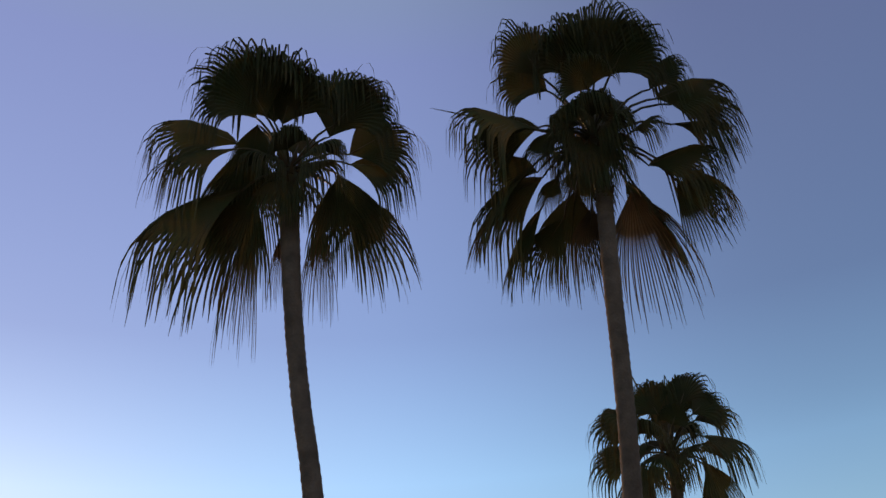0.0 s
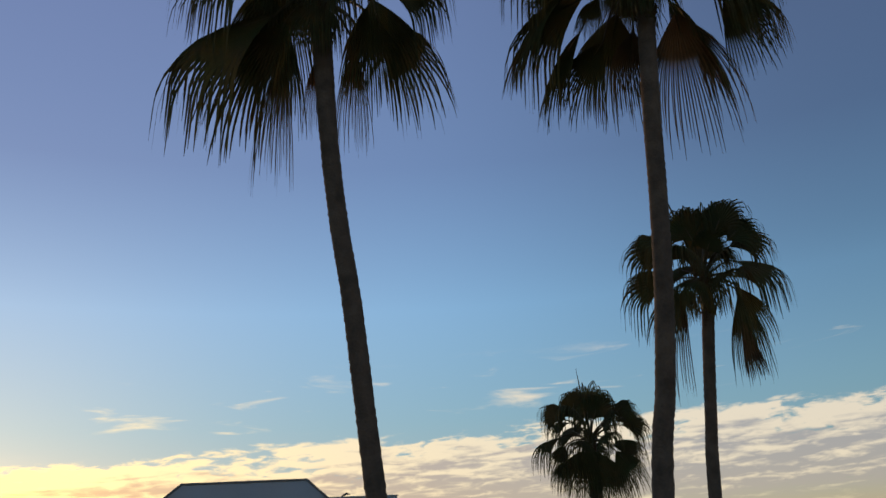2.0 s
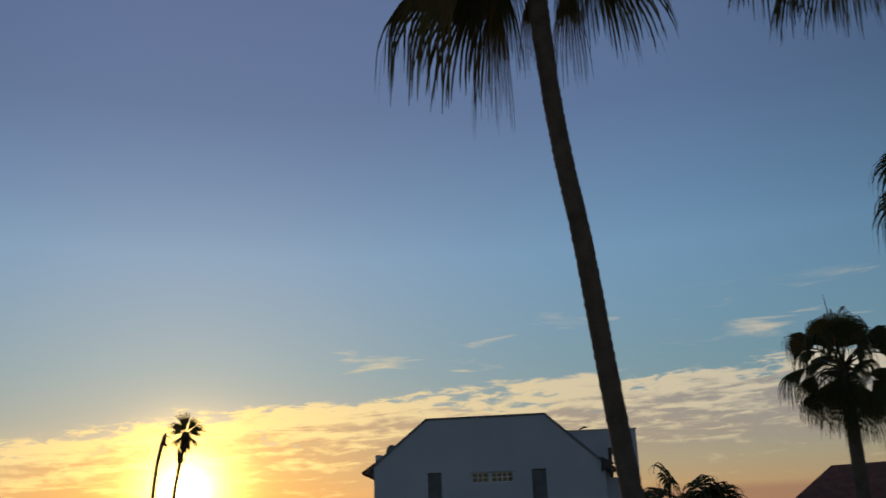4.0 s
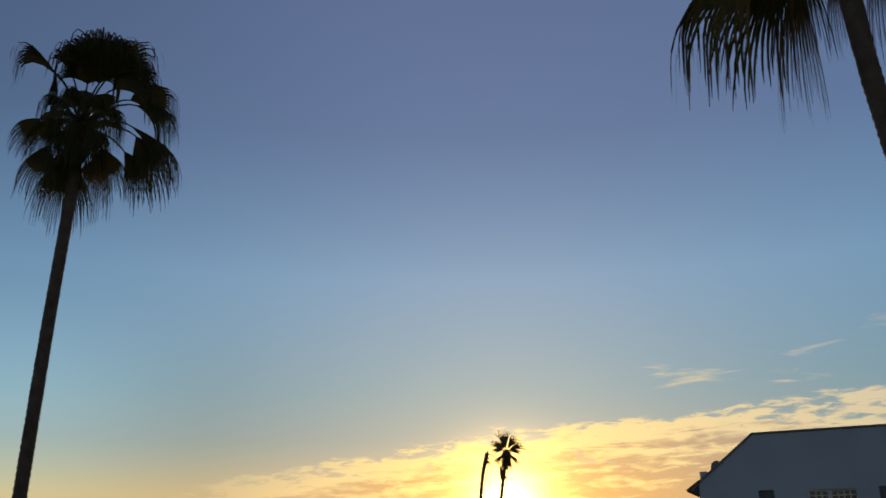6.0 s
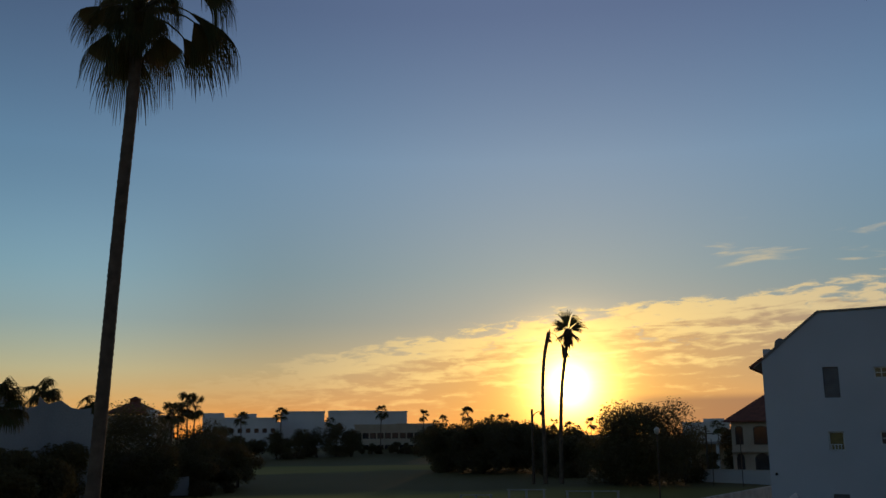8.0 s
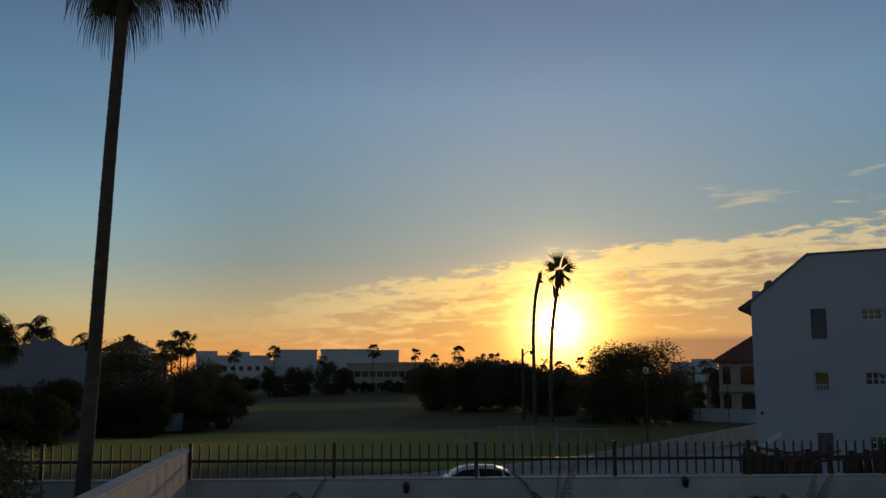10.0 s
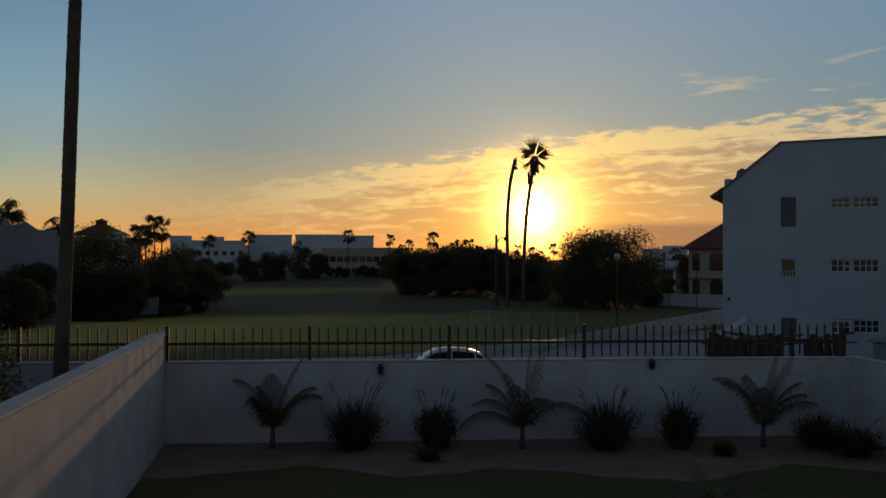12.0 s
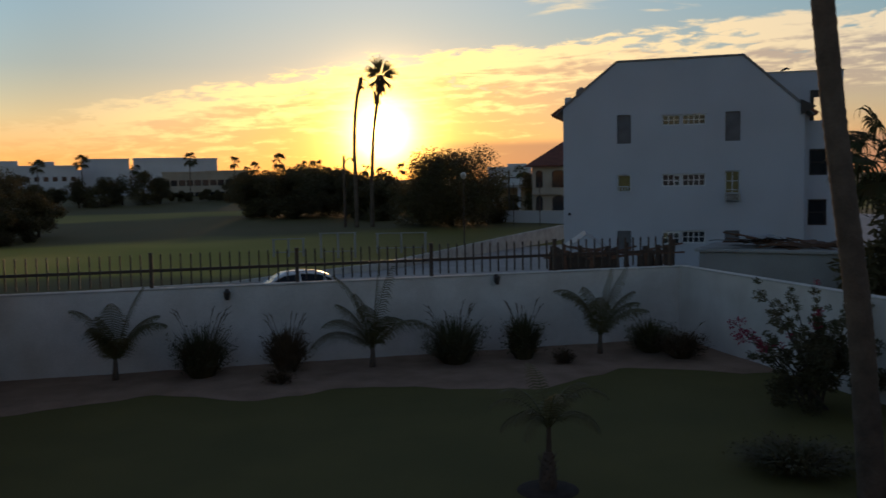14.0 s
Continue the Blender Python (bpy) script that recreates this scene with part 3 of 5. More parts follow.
def folded_fan(s, base, out, side, size, droop, rng, segs=44, spread=1.2, steps=9, whole=0.49):
    """A fan leaf: pleated and whole to past its middle, then split into threads whose tips hang."""
    n = side.cross(out).normalized()

    def bend(d0, k):
        return (d0 * (1 - k) - UP * k).normalized()

    def fold_line(phi, lift):
        """One pleat from the stalk to where the leaf splits."""
        d0 = (out * math.cos(phi) + side * math.sin(phi)).normalized()
        length = 1.1 * size * (0.72 + 0.28 * math.cos(phi * 0.8))
        p, pts = base.copy(), [base.copy()]
        for j in range(1, 5):
            f = whole * j / 4
            k = min(0.9, droop * (0.7 * f * f + 0.38 * (abs(phi) / spread) ** 1.5 * min(1, f * 2)))
            p = p + bend(d0, k) * (length * whole / 4)
            pts.append(p + n * lift * f)
        return pts, d0, k, length

    lines = [fold_line(-spread + 2 * spread * i / segs, 0.03 * size * (i % 2)) for i in range(segs + 1)]
    vs = [p for pts, *_ in lines for p in pts]
    fs = [(5 * i + j, 5 * i + 5 + j, 5 * i + 6 + j, 5 * i + 1 + j) for i in range(segs) for j in range(4)]
    s.add(vs, fs)
    rest = max(3, steps - 4)
    for i in range(segs):
        (pa, da, ka, la), (pb, db, kb, lb) = lines[i], lines[i + 1]
        wide = (pb[-1] - pa[-1]) * 0.5
        p = (pa[-1] + pb[-1]) * 0.5
        d0, k0 = (da + db).normalized(), (ka + kb) * 0.5
        length = (la + lb) * 0.5 * (1 - whole) * rng.uniform(0.75, 1.25)
        hang = droop * rng.uniform(0.8, 1.3) * (1 - whole) * 2.1
        vs = [pa[-1], pb[-1]]
        for j in range(1, rest + 1):
            f = j / rest
            p = p + bend(d0, min(0.93, k0 + hang * f)) * (length / rest)
            w = wide * (0.12 + 0.85 * (1 - f) ** 0.45)
            vs += [p - w, p + w]
        s.add(vs, [(2 * j, 2 * j + 1, 2 * j + 3, 2 * j + 2) for j in range(rest)])


def hung_frond(tree, hub, base, out, ray, size, spread, droop, rng, dry=False, segs=44, whole=0.49):
    """A stalk bowing from the hub to the blade, and the blade turned up to the sky and partly to the terrace."""
    normal = UP * 0.6 - ray * rng.uniform(0.3, 0.95)
    side = out.cross(normal)
    if side.length < 0.2:
        side = out.cross(Vector((0.3, 1, 0.2)))
    side.normalize()
    blade = Shape()
    folded_fan(blade, hub + base, out, side, size, droop, rng, segs, spread, 9, whole)
    f = part("frond", mesh_from("frond", blade.v, blade.f), "dry_leaf" if dry else "palm_leaf", tree, "withered brown frond" if dry else "")
    bow = UP * 0.12 * base.length
    stem = Shape().tube([hub, hub + base * 0.3 + bow, hub + base * 0.65 + bow * 1.2, hub + base * 0.88 + bow * 0.6, hub + base, hub + base + out * size * 0.3],
                        [0.04, 0.032, 0.027, 0.023, 0.02, 0.006], 5)
    part("petiole", stem, "petiole", f, smooth=True)
    return f


def trunk_shape(pts, radii, rng, ring=0.16):
    """A palm trunk along a smooth line, with leaf-scar rings."""
    pts = [Vector(p) for p in pts]
    line, rad = [], []
    k = len(pts)
    for i in range(k - 1):
        p0, p1, p2, p3 = pts[max(i - 1, 0)], pts[i], pts[i + 1], pts[min(i + 2, k - 1)]
        n = max(2, int((p2 - p1).length / (ring / 2)))
        for j in range(n):
            t = j / n
            q = 0.5 * ((2 * p1) + (p2 - p0) * t + (2 * p0 - 5 * p1 + 4 * p2 - p3) * t * t + (3 * p1 - p0 - 3 * p2 + p3) * t ** 3)
            line.append(q)
            rad.append((radii[i] * (1 - t) + radii[i + 1] * t) * (1 + (0.035 if len(line) % 2 else -0.02) + rng.uniform(-0.025, 0.025)))
    line.append(pts[-1]), rad.append(radii[-1])
    return Shape().tube(line, rad, 14)


def fan_palm(name, label, trunk, radii, hub, fronds, seed, boots=40, dry=(), spear=(), segs=64, fill=0):
    """fronds: foot of the blade across and up from the hub in metres as seen from the terrace, its heading in degrees, length, half spread."""
    rng = random.Random(seed)
    base = Vector(trunk[0])
    tree = thing(name, label, "palm tree", "tall fan palms", m=Matrix.Translation(base))
    hub = Vector(hub) - base
    pts = [Vector(p) - base for p in trunk]
    part("trunk", trunk_shape(pts, radii, rng), "bark", tree, smooth=True)
    ray = (hub + base - Vector((0.2, 0.3, EYE))).normalized()
    right = ray.cross(UP).normalized()
    up = right.cross(ray)
    for i, (u, v, turn, size, spread) in enumerate(fronds):
        far = math.sqrt(max(0.05, 1.5 - u * u - v * v)) * (-1 if i % 2 else 1) * rng.uniform(0.4, 0.9)
        a = radians(turn)
        steep = math.sin(a)
        out = right * math.cos(a) + up * steep + ray * (0.2 * far)
        out = (out + UP * (0.28 if steep > -0.3 else 0.12) * abs(math.cos(a))).normalized()
        droop = 0.78 if steep > 0.75 else 0.95 if steep > -0.6 else 0.6
        reach = math.hypot(u, v)
        hung_frond(tree, hub, (right * u * 1.06 + up * v * 0.96) * 0.93 + ray * far * 0.7, out, ray, (size + 0.1 * reach) * rng.uniform(1.03, 1.15) * (0.9 if steep < -0.5 else 1.1), (max(0.8, min(1.25, spread * 1.5)) if spread > 0.35 else spread * 1.3), droop, rng, i in dry,
                   max(26, int(segs * min(1, spread * 1.4))), 0.35 if i in dry else 0.52 if steep > 0.4 else 0.47)
    for i in range(fill):
        turn = 2 * math.pi * (i + 0.5) / fill
        d = right * math.cos(turn) * 0.7 + up * math.sin(turn) * 0.7 + ray * (1 if i % 2 else -1)
        d.normalize()
        hung_frond(tree, hub, d * rng.uniform(0.35, 0.75) + UP * 0.25, (d + UP * 0.35).normalized(), ray, rng.uniform(0.95, 1.45), 1.1, 1.0, rng, False, segs * 2 // 3, 0.45)
    # old leaf bases under the crown
    s = Shape()
    top, low = hub + UP * 0.25, pts[-1] - UP * 0.2
    for i in range(boots):
        f = i / boots
        a = i * 2.4
        p = low.lerp(top, f)
        d = Vector((math.cos(a), math.sin(a), 0))
        r = radii[-1] * 0.8
        w = d.cross(UP) * 0.06
        tip = p + d * (r + rng.uniform(0.1, 0.2)) + UP * rng.uniform(0.12, 0.32)
        q = p + d * r
        s.add([q - w, q + w, q + w * 0.8 + d * 0.05, q - w * 0.8 + d * 0.05, tip - w * 0.3, tip + w * 0.3],
              [(0, 1, 5, 4), (3, 2, 5, 4), (0, 3, 4), (1, 2, 5), (0, 1, 2, 3)])
    part("leaf_base_collar", s, "dry_leaf", tree, "ragged brown old leaf bases")
    s = Shape().tube([low, low.lerp(hub, 0.5), hub, hub + UP * 0.35], [radii[-1], radii[-1] * 1.15, radii[-1] * 0.9, 0.05], 10)
    part("heart", s, "petiole", tree, smooth=True)
    for u, v, length in spear:
        d = (right * u + up * v).normalized()
        part("spear_leaf", Shape().tube([hub, hub + d * length * 0.5, hub + d * length], [0.03, 0.035, 0.004], 6), "palm_leaf", tree)
    return tree


def build_near_palms():
    fan_palm("palm_tree", "tall fan palm with a leaning ringed trunk and shaggy crown",
             [(8.66, 12.06, -0.05), (8.50, 12.20, 2.5), (8.33, 12.33, 4.2), (8.19, 12.43, 5.5), (8.05, 12.52, 7.06), (7.86, 12.65, 9.4), (7.70, 12.75, 10.8), (7.57, 12.83, 12.4), (7.46, 12.88, 14.6)],
             [0.21, 0.182, 0.174, 0.17, 0.166, 0.166, 0.165, 0.165, 0.19], (7.45, 12.9, 15.5),
             [(-0.31, 1.08, 94, 1.61, 0.55), (-0.47, 1.18, 122, 1.53, 0.6), (-0.15, 1.04, 76, 1.47, 0.45), (-0.63, 1.12, 140, 1.26, 0.5), (0.78, 0.81, 67, 1.46, 0.55), (0.83, 1.03, 43, 1.46, 0.5), (1.18, 0.44, 22, 1.49, 0.6), (1.19, 0.22, -12, 1.33, 0.6), (-0.99, 0.57, 171, 1.85, 0.55), (-0.94, 0.46, -163, 1.69, 0.6), (-0.78, 0.63, -94, 2.36, 0.5), (-0.87, -0.41, -155, 2.36, 0.55), (-0.76, -0.46, -132, 2.64, 0.5), (-0.65, -0.51, -115, 1.96, 0.5), (-0.69, -1.06, -100, 2.26, 0.22), (0.97, -0.01, -74, 1.84, 0.6), (1.09, -0.45, -45, 2.18, 0.4), (0.81, -0.24, -78, 1.48, 0.4), (-0.09, -1.27, -91, 1.23, 0.3), (0.67, -1.02, -94, 1.69, 0.3), (-0.63, 1.01, -98, 0.99, 0.5)], 11, dry=(14, 18, 19), fill=9)
    fan_palm("palm_tree", "tall fan palm with a full round crown of drooping fronds",
             [(10.97, 10.00, -0.05), (11.34, 9.57, 5.98), (11.51, 9.38, 7.60), (11.63, 9.22, 9.23), (11.71, 9.11, 10.85), (11.78, 9.03, 12.47), (11.87, 8.90, 14.40)],
             [0.24, 0.165, 0.158, 0.155, 0.155, 0.155, 0.16], (11.87, 8.9, 15.6),
             [(0.24, 1.27, 77, 1.49, 0.7), (0.57, 1.31, 48, 1.21, 0.7), (-0.08, 1.35, 97, 1.2, 0.6), (-0.8, 1.62, 108, 1.13, 0.6), (-0.7, 1.27, 143, 1.04, 0.5), (0.09, 1.09, 105, 0.73, 0.8), (1.24, 0.83, 41, 0.85, 0.6), (1.3, 0.6, -4, 1.36, 0.7), (1.59, 0.42, -17, 1.3, 0.5), (0.64, -0.03, 18, 0.85, 0.6), (1.51, 0, -17, 1.26, 0.4), (0.94, -0.76, 0, 1.6, 0.75), (1.25, -0.82, -29, 1.44, 0.6), (1.4, -1.19, -57, 1.22, 0.5), (0.46, -0.99, -57, 1.08, 0.8), (0.53, -1.23, -84, 2.09, 0.45), (0.78, -1.62, -67, 1.34, 0.5), (-0.93, 0.42, 155, 1.96, 0.6), (-1.01, 0.55, -174, 1.77, 0.5), (-0.71, 0.37, -142, 0.86, 0.6), (-1.21, -0.42, 162, 1.02, 0.5), (-1.3, -0.29, -142, 2.09, 0.55), (-1.12, -0.55, -160, 1.72, 0.5), (-0.8, -0.62, -132, 0.65, 0.7), (-1.26, -1.21, -131, 1.58, 0.55), (-0.86, -1.52, -132, 1.32, 0.5), (-0.54, -1.01, -108, 1.81, 0.55), (-0.28, -1.41, -105, 1.46, 0.5), (-0.22, -0.52, -101, 1.11, 0.9)], 23, dry=(15, 27), spear=((-0.92, 0.4, 3.3),), fill=19)
    fan_palm("palm_tree", "fan palm with a windblown dark crown beyond the side wall",
             [(-8.81, 22.70, -0.20), (-8.76, 22.71, 2.27), (-8.67, 22.74, 5.04), (-8.60, 22.77, 7.80), (-8.53, 22.81, 10.56), (-8.43, 22.84, 13.32), (-8.40, 22.85, 14.80)],
             [0.26, 0.18, 0.165, 0.16, 0.155, 0.15, 0.16], (-8.4, 22.85, 15.9),
             [(-0.68, 1.34, 140, 1.41, 0.13), (-0.77, 1.47, -89, 0.82, 0.2), (-0.33, 1.4, 101, 0.96, 0.3), (0.32, 1.37, 91, 1.51, 0.5), (0.52, 1.56, 58, 1.42, 0.5), (0.7, 1.28, 46, 1.43, 0.5), (1.17, 1.06, 16, 1.45, 0.55), (1.33, 0.93, -14, 1.14, 0.5), (1.26, 0.3, -25, 1.7, 0.55), (1.44, 0.01, -54, 1.58, 0.6), (1.2, -0.5, -52, 1.45, 0.5), (0.61, -0.51, -71, 1.34, 0.7), (0.49, -0.76, -84, 1.55, 0.5), (-0.23, -0.87, -89, 1.7, 0.45), (-0.12, -0.54, -106, 1.5, 0.5), (-0.68, -0.63, -108, 1.35, 0.4), (-0.97, 0.08, -133, 1.1, 0.45), (-0.48, 0.16, -126, 1.27, 0.6), (0.04, 1.32, 96, 0.9, 0.7), (0.1, 0.11, -90, 1.39, 0.8), (0.3, 0.91, 10, 0.59, 0.7)], 37, dry=(12,), fill=15)
    four = fan_palm("palm_tree", "slimmer fan palm with sparse hanging fronds and a dead leaf dangling",
                    [(17.56, 13.82, -0.20), (17.81, 13.49, 6.50), (17.92, 13.34, 8.31), (18.05, 13.16, 10.12), (18.12, 13.07, 10.90)],
                    [0.22, 0.15, 0.14, 0.145, 0.15], (18.1, 13.07, 11.55),
                    [(0.15, 0.92, 88, 1.11, 0.6), (-0.09, 1.09, 112, 0.9, 0.5), (0.47, 1.28, 59, 0.88, 0.45), (0.69, 0.97, 27, 0.8, 0.4), (0.73, 0.82, 5, 1.12, 0.4), (0.79, 0.4, -21, 1.24, 0.4), (0.73, -0, 8, 0.94, 0.4), (0.75, -0.28, -67, 1.42, 0.45), (0.79, -0.43, -86, 1.93, 0.35), (0.45, 0.73, -28, 0.41, 0.6), (-0.57, 1.03, 177, 1.37, 0.4), (-0.71, 1.06, 152, 0.87, 0.4), (-0.73, 0.08, 177, 1.37, 0.45), (-0.62, -0.08, -127, 1.43, 0.4), (-0.51, -0.24, -108, 2.23, 0.25), (-0.42, -0.11, -104, 0.83, 0.4), (0.15, 0.92, 125, 0.58, 0.8), (0.19, 0.77, 61, 0.58, 0.8)], 41, dry=(14,), spear=((-0.25, 0.95, 2.6),), segs=50, fill=7)
    rng = random.Random(8)
    hub = Vector((18.1, 13.07, 11.95)) - Vector((17.56, 13.82, -0.20))
    right = Vector((0.585, -0.81, 0))
    end = hub + right * 0.7 - UP * 1.35
    s = Shape()
    folded_fan(s, end, (right * 0.15 - UP).normalized(), right, 1.45, 0.4, rng, 16, 0.24, 9, 0.7)
    f = part("frond", mesh_from("frond", s.v, s.f), "dry_leaf", four, "dead brown frond hanging on its stalk")
    part("petiole", Shape().tube([hub, hub + right * 0.45 + UP * 0.1, hub + right * 0.72 - UP * 0.6, end], 0.02, 6), "petiole", f)
    fan_palm("palm_tree", "young fan palm with a dense low crown beyond the garden",
             [(20.4, 19.7, -0.3), (20.42, 19.66, 4.0), (20.44, 19.63, 7.4)], [0.25, 0.19, 0.18], (20.45, 19.62, 8.85),
             [(-0.02, 0.69, 88, 1.19, 0.6), (0.14, 0.68, 67, 0.89, 0.5), (-0.41, 1.06, 92, 0.6, 0.5), (-0.7, 0.75, 143, 0.8, 0.5), (-0.62, 0.66, -165, 0.73, 0.5), (-0.93, 0.18, -159, 0.96, 0.55), (-0.79, -0.09, -123, 0.94, 0.6), (0.75, 0.79, 30, 0.73, 0.55), (0.81, 0.62, 6, 0.85, 0.5), (0.96, 0.44, -5, 0.91, 0.4), (0.63, -0.2, -13, 1.08, 0.6), (0.69, -0.37, -56, 1.25, 0.6), (-0.49, -0.44, -112, 1.21, 0.6), (0.03, -0.32, -90, 1.47, 0.8), (0.49, -0.68, -76, 1.37, 0.6), (-0.3, -0.29, -96, 1.15, 0.8), (-0.84, -0.58, -113, 0.87, 0.5)], 53, dry=(12,), spear=((-0.1, 1, 2.2),), segs=50, fill=7)


# ---------------------------------------------------------------- the apartment house
HOUSE_AZ, HOUSE_D = 25.35, 47.0
HOUSE_AT = Vector((0.07, 0.39, 0)) + polar(HOUSE_AZ, HOUSE_D)
HOUSE_M = Matrix.Translation(HOUSE_AT) @ Matrix.Rotation(-radians(HOUSE_AZ), 4, "Z")   # x along the front, y away from the garden


def lattice_window(parent, x0, x1, z0, z1, cols, rows, y=0.1, mat="frame", pane="glass", name="window", m=None):
    """A framed window with glazing bars and one pane behind each opening."""
    w = Shape()
    t = 0.065
    w.box(x0, y, z0, x0 + t, y + 0.06, z1).box(x1 - t, y, z0, x1, y + 0.06, z1)
    w.box(x0 + t, y, z0, x1 - t, y + 0.06, z0 + t).box(x0 + t, y, z1 - t, x1 - t, y + 0.06, z1)
    win = part(name, w, mat, parent, m=m)
    gx, gz = (x1 - x0 - 2 * t) / cols, (z1 - z0 - 2 * t) / rows
    bars = Shape()
    for i in range(1, cols):
        bars.box(x0 + t + gx * i - 0.024, y + 0.01, z0 + t, x0 + t + gx * i + 0.024, y + 0.05, z1 - t)
    for j in range(1, rows):
        for i in range(cols):
            bars.box(x0 + t + gx * i + 0.018, y + 0.012, z0 + t + gz * j - 0.018, x0 + t + gx * (i + 1) - 0.018, y + 0.048, z0 + t + gz * j + 0.018)
    if cols + rows > 2:
        part("glazing_bar", bars, mat, win)
    for i in range(cols):
        for j in range(rows):
            part("pane", Shape().box(x0 + t + gx * i, y + 0.052, z0 + t + gz * j, x0 + t + gx * (i + 1) - 0.003, y + 0.06, z0 + t + gz * (j + 1) - 0.003), pane, win)
    return win


def build_apartment_house():
    h = thing("apartment_house", "white three-storey apartment house with a mansard-shaped gable", "house", m=HOUSE_M)
    L, R = -5.8, 5.8
    holes = []
    for (x0, x1), zs in (((-3.09, -2.39), ((6.4, 7.84), (3.95, 4.84), (0.95, 2.0))), ((-0.88, 0.02), ((7.24, 7.78), (4.2, 4.84), (1.35, 2.0))),
                         ((0.08, 1.24), ((7.24, 7.78), (4.2, 4.84), (1.35, 2.0))), ((2.14, 2.86), ((6.4, 7.84), (3.5, 4.95), (0.95, 2.0)))):
        holes += [(x0, x1, a, b) for a, b in zs]
    s = wall_boxes(Shape(), L, R, -0.6, 7.9, 0, 0.25, holes)
    wall = part("wall", s, "stucco", h, "plain white rendered gable wall")
    gable = [(L, 7.9), (R, 7.9), (2.94, 10.5), (-3.05, 10.45), (L, 8.3)]
    part("gable", Shape().prism(gable, 0, 0.25), "stucco", h)
    part("gable", Shape().prism(gable, 13, 13.25), "stucco", h)
    for s in (Shape().box(L, 0.25, -0.6, L + 0.25, 13, 7.9), Shape().box(R - 0.25, 0.25, -0.6, R, 13, 7.9), Shape().box(L, 13, -0.6, R, 13.25, 7.9)):
        part("wall", s, "stucco", h)
    for z in (2.6, 5.5):
        part("ceiling_slab", Shape().box(L + 0.25, 0.25, z, R - 0.25, 13, z + 0.2), "concrete", h)
    # roof skin: two slopes and a flat top, with an overhang and tiles on the eaves
    roof = Shape()
    for pts in ([(-6.25, 8.02), (-6.2, 7.9), (-3.05, 10.46), (-3.1, 10.55)], [(6.25, 7.66), (6.2, 7.55), (2.94, 10.51), (2.99, 10.6)], [(-3.1, 10.55), (-3.05, 10.46), (2.94, 10.51), (2.99, 10.6)]):
        roof.prism(pts, -0.06, 13.4)
    r = part("roof", roof, "roof_edge", h, "dark roof edge")
    for sg in (-1, 1):
        up = 0.36 if sg < 0 else 0.05
        tile = Shape().tube([(sg * 5.75, 0, 8.0 + up), (sg * 6.38, 0, 7.55 + up)], [0.09, 0.1], 6).mesh("eave_tile")
        for i in range(40):
            part("eave_tile", tile, "roof_tile", r, m=pose(0, 0.33 * i, 0))
    # water tank and cowl on the left slope
    part("chimney_cowl", Shape().tube([(-5.0, 1.2, 8.5), (-5.0, 1.2, 9.05), (-5.0, 1.2, 9.3), (-5.0, 1.2, 9.42)], [0.25, 0.3, 0.24, 0.08], 12), "roof_edge", r, smooth=True)
    part("parapet_block", Shape().box(-5.75, 0.3, 8.3, -5.4, 1.3, 8.85, bevel=0.03), "stucco", r)
    # windows
    for x0, x1, zs in ((-3.09, -2.39, ((6.4, 7.84), (0.95, 2.0))), (2.14, 2.86, ((6.4, 7.84), (0.95, 2.0)))):
        for z0, z1 in zs:
            w = part("shutter", Shape().box(x0 + 0.002, 0.12, z0, x1 - 0.002, 0.17, z1), "shutter", h, "grey closed shutter")
            sl = Shape()
            k = int((z1 - z0) / 0.09)
            for i in range(k):
                z = z0 + 0.02 + (z1 - z0 - 0.04) * i / k
                sl.add([(x0 + 0.05, 0.09, z), (x1 - 0.05, 0.09, z), (x1 - 0.05, 0.12, z + 0.07), (x0 + 0.05, 0.12, z + 0.07)], [(0, 1, 2, 3)])
            part("slat", sl, "shutter", w)
    for z0, z1 in ((7.24, 7.78), (4.2, 4.84), (1.35, 2.0)):
        lattice_window(h, -0.88, 0.02, z0, z1, 3, 2)
        lattice_window(h, 0.08, 1.24, z0, z1, 4, 2)
    for z in (4.2, 1.35):     # casements swung out
        lattice_window(h, 0, 0.9, z - 0.04, z + 0.6, 3, 2, 0, name="casement", m=Matrix.Translation((-0.9, -0.05, 0)) @ Matrix.Rotation(radians(-12), 4, "Z") @ Matrix.Rotation(radians(-4), 4, "X"))
    lattice_window(h, -3.09, -2.39, 3.95, 4.84, 1, 1, 0.12, pane="curtain")
    rail = Shape()
    for i in range(4):
        rail.box(-3.0 + 0.14 * i, 0.03, 3.97, -2.96 + 0.14 * i, 0.07, 4.22)
    rail.box(-3.02, 0.03, 4.22, -2.5, 0.07, 4.26)
    part("window_rail", rail, "frame", h)
    lattice_window(h, 2.14, 2.86, 3.5, 4.95, 2, 3, 0.12, pane="curtain")
    ac = part("air_conditioner", Shape().box(2.16, -0.34, 3.46, 2.82, 0.1, 3.88, bevel=0.03), "metal_grey", h, "window air conditioner box")
    g = Shape()
    for i in range(5):
        g.box(2.22, -0.352, 3.51 + 0.065 * i, 2.76, -0.342, 3.54 + 0.065 * i)
    part("grille", g, "dark_frame", ac)
    for x in (2.2, 2.7):
        part("bracket", Shape().box(x, -0.33, 3.38, x + 0.04, 0, 3.46), "metal_grey", h)
    for x, z in ((4.1, 1.75), (-5.5, 2.9)):
        part("wall_spot", Shape().tube([(x, 0, z), (x, -0.14, z - 0.03)], [0.05, 0.07], 8), "dark_frame", h)

    # the wing, set back on the right
    wing = thing("apartment_wing", "white wing of the apartment house with tall dark windows", "house", m=HOUSE_M @ pose(0, 1.6, 0))
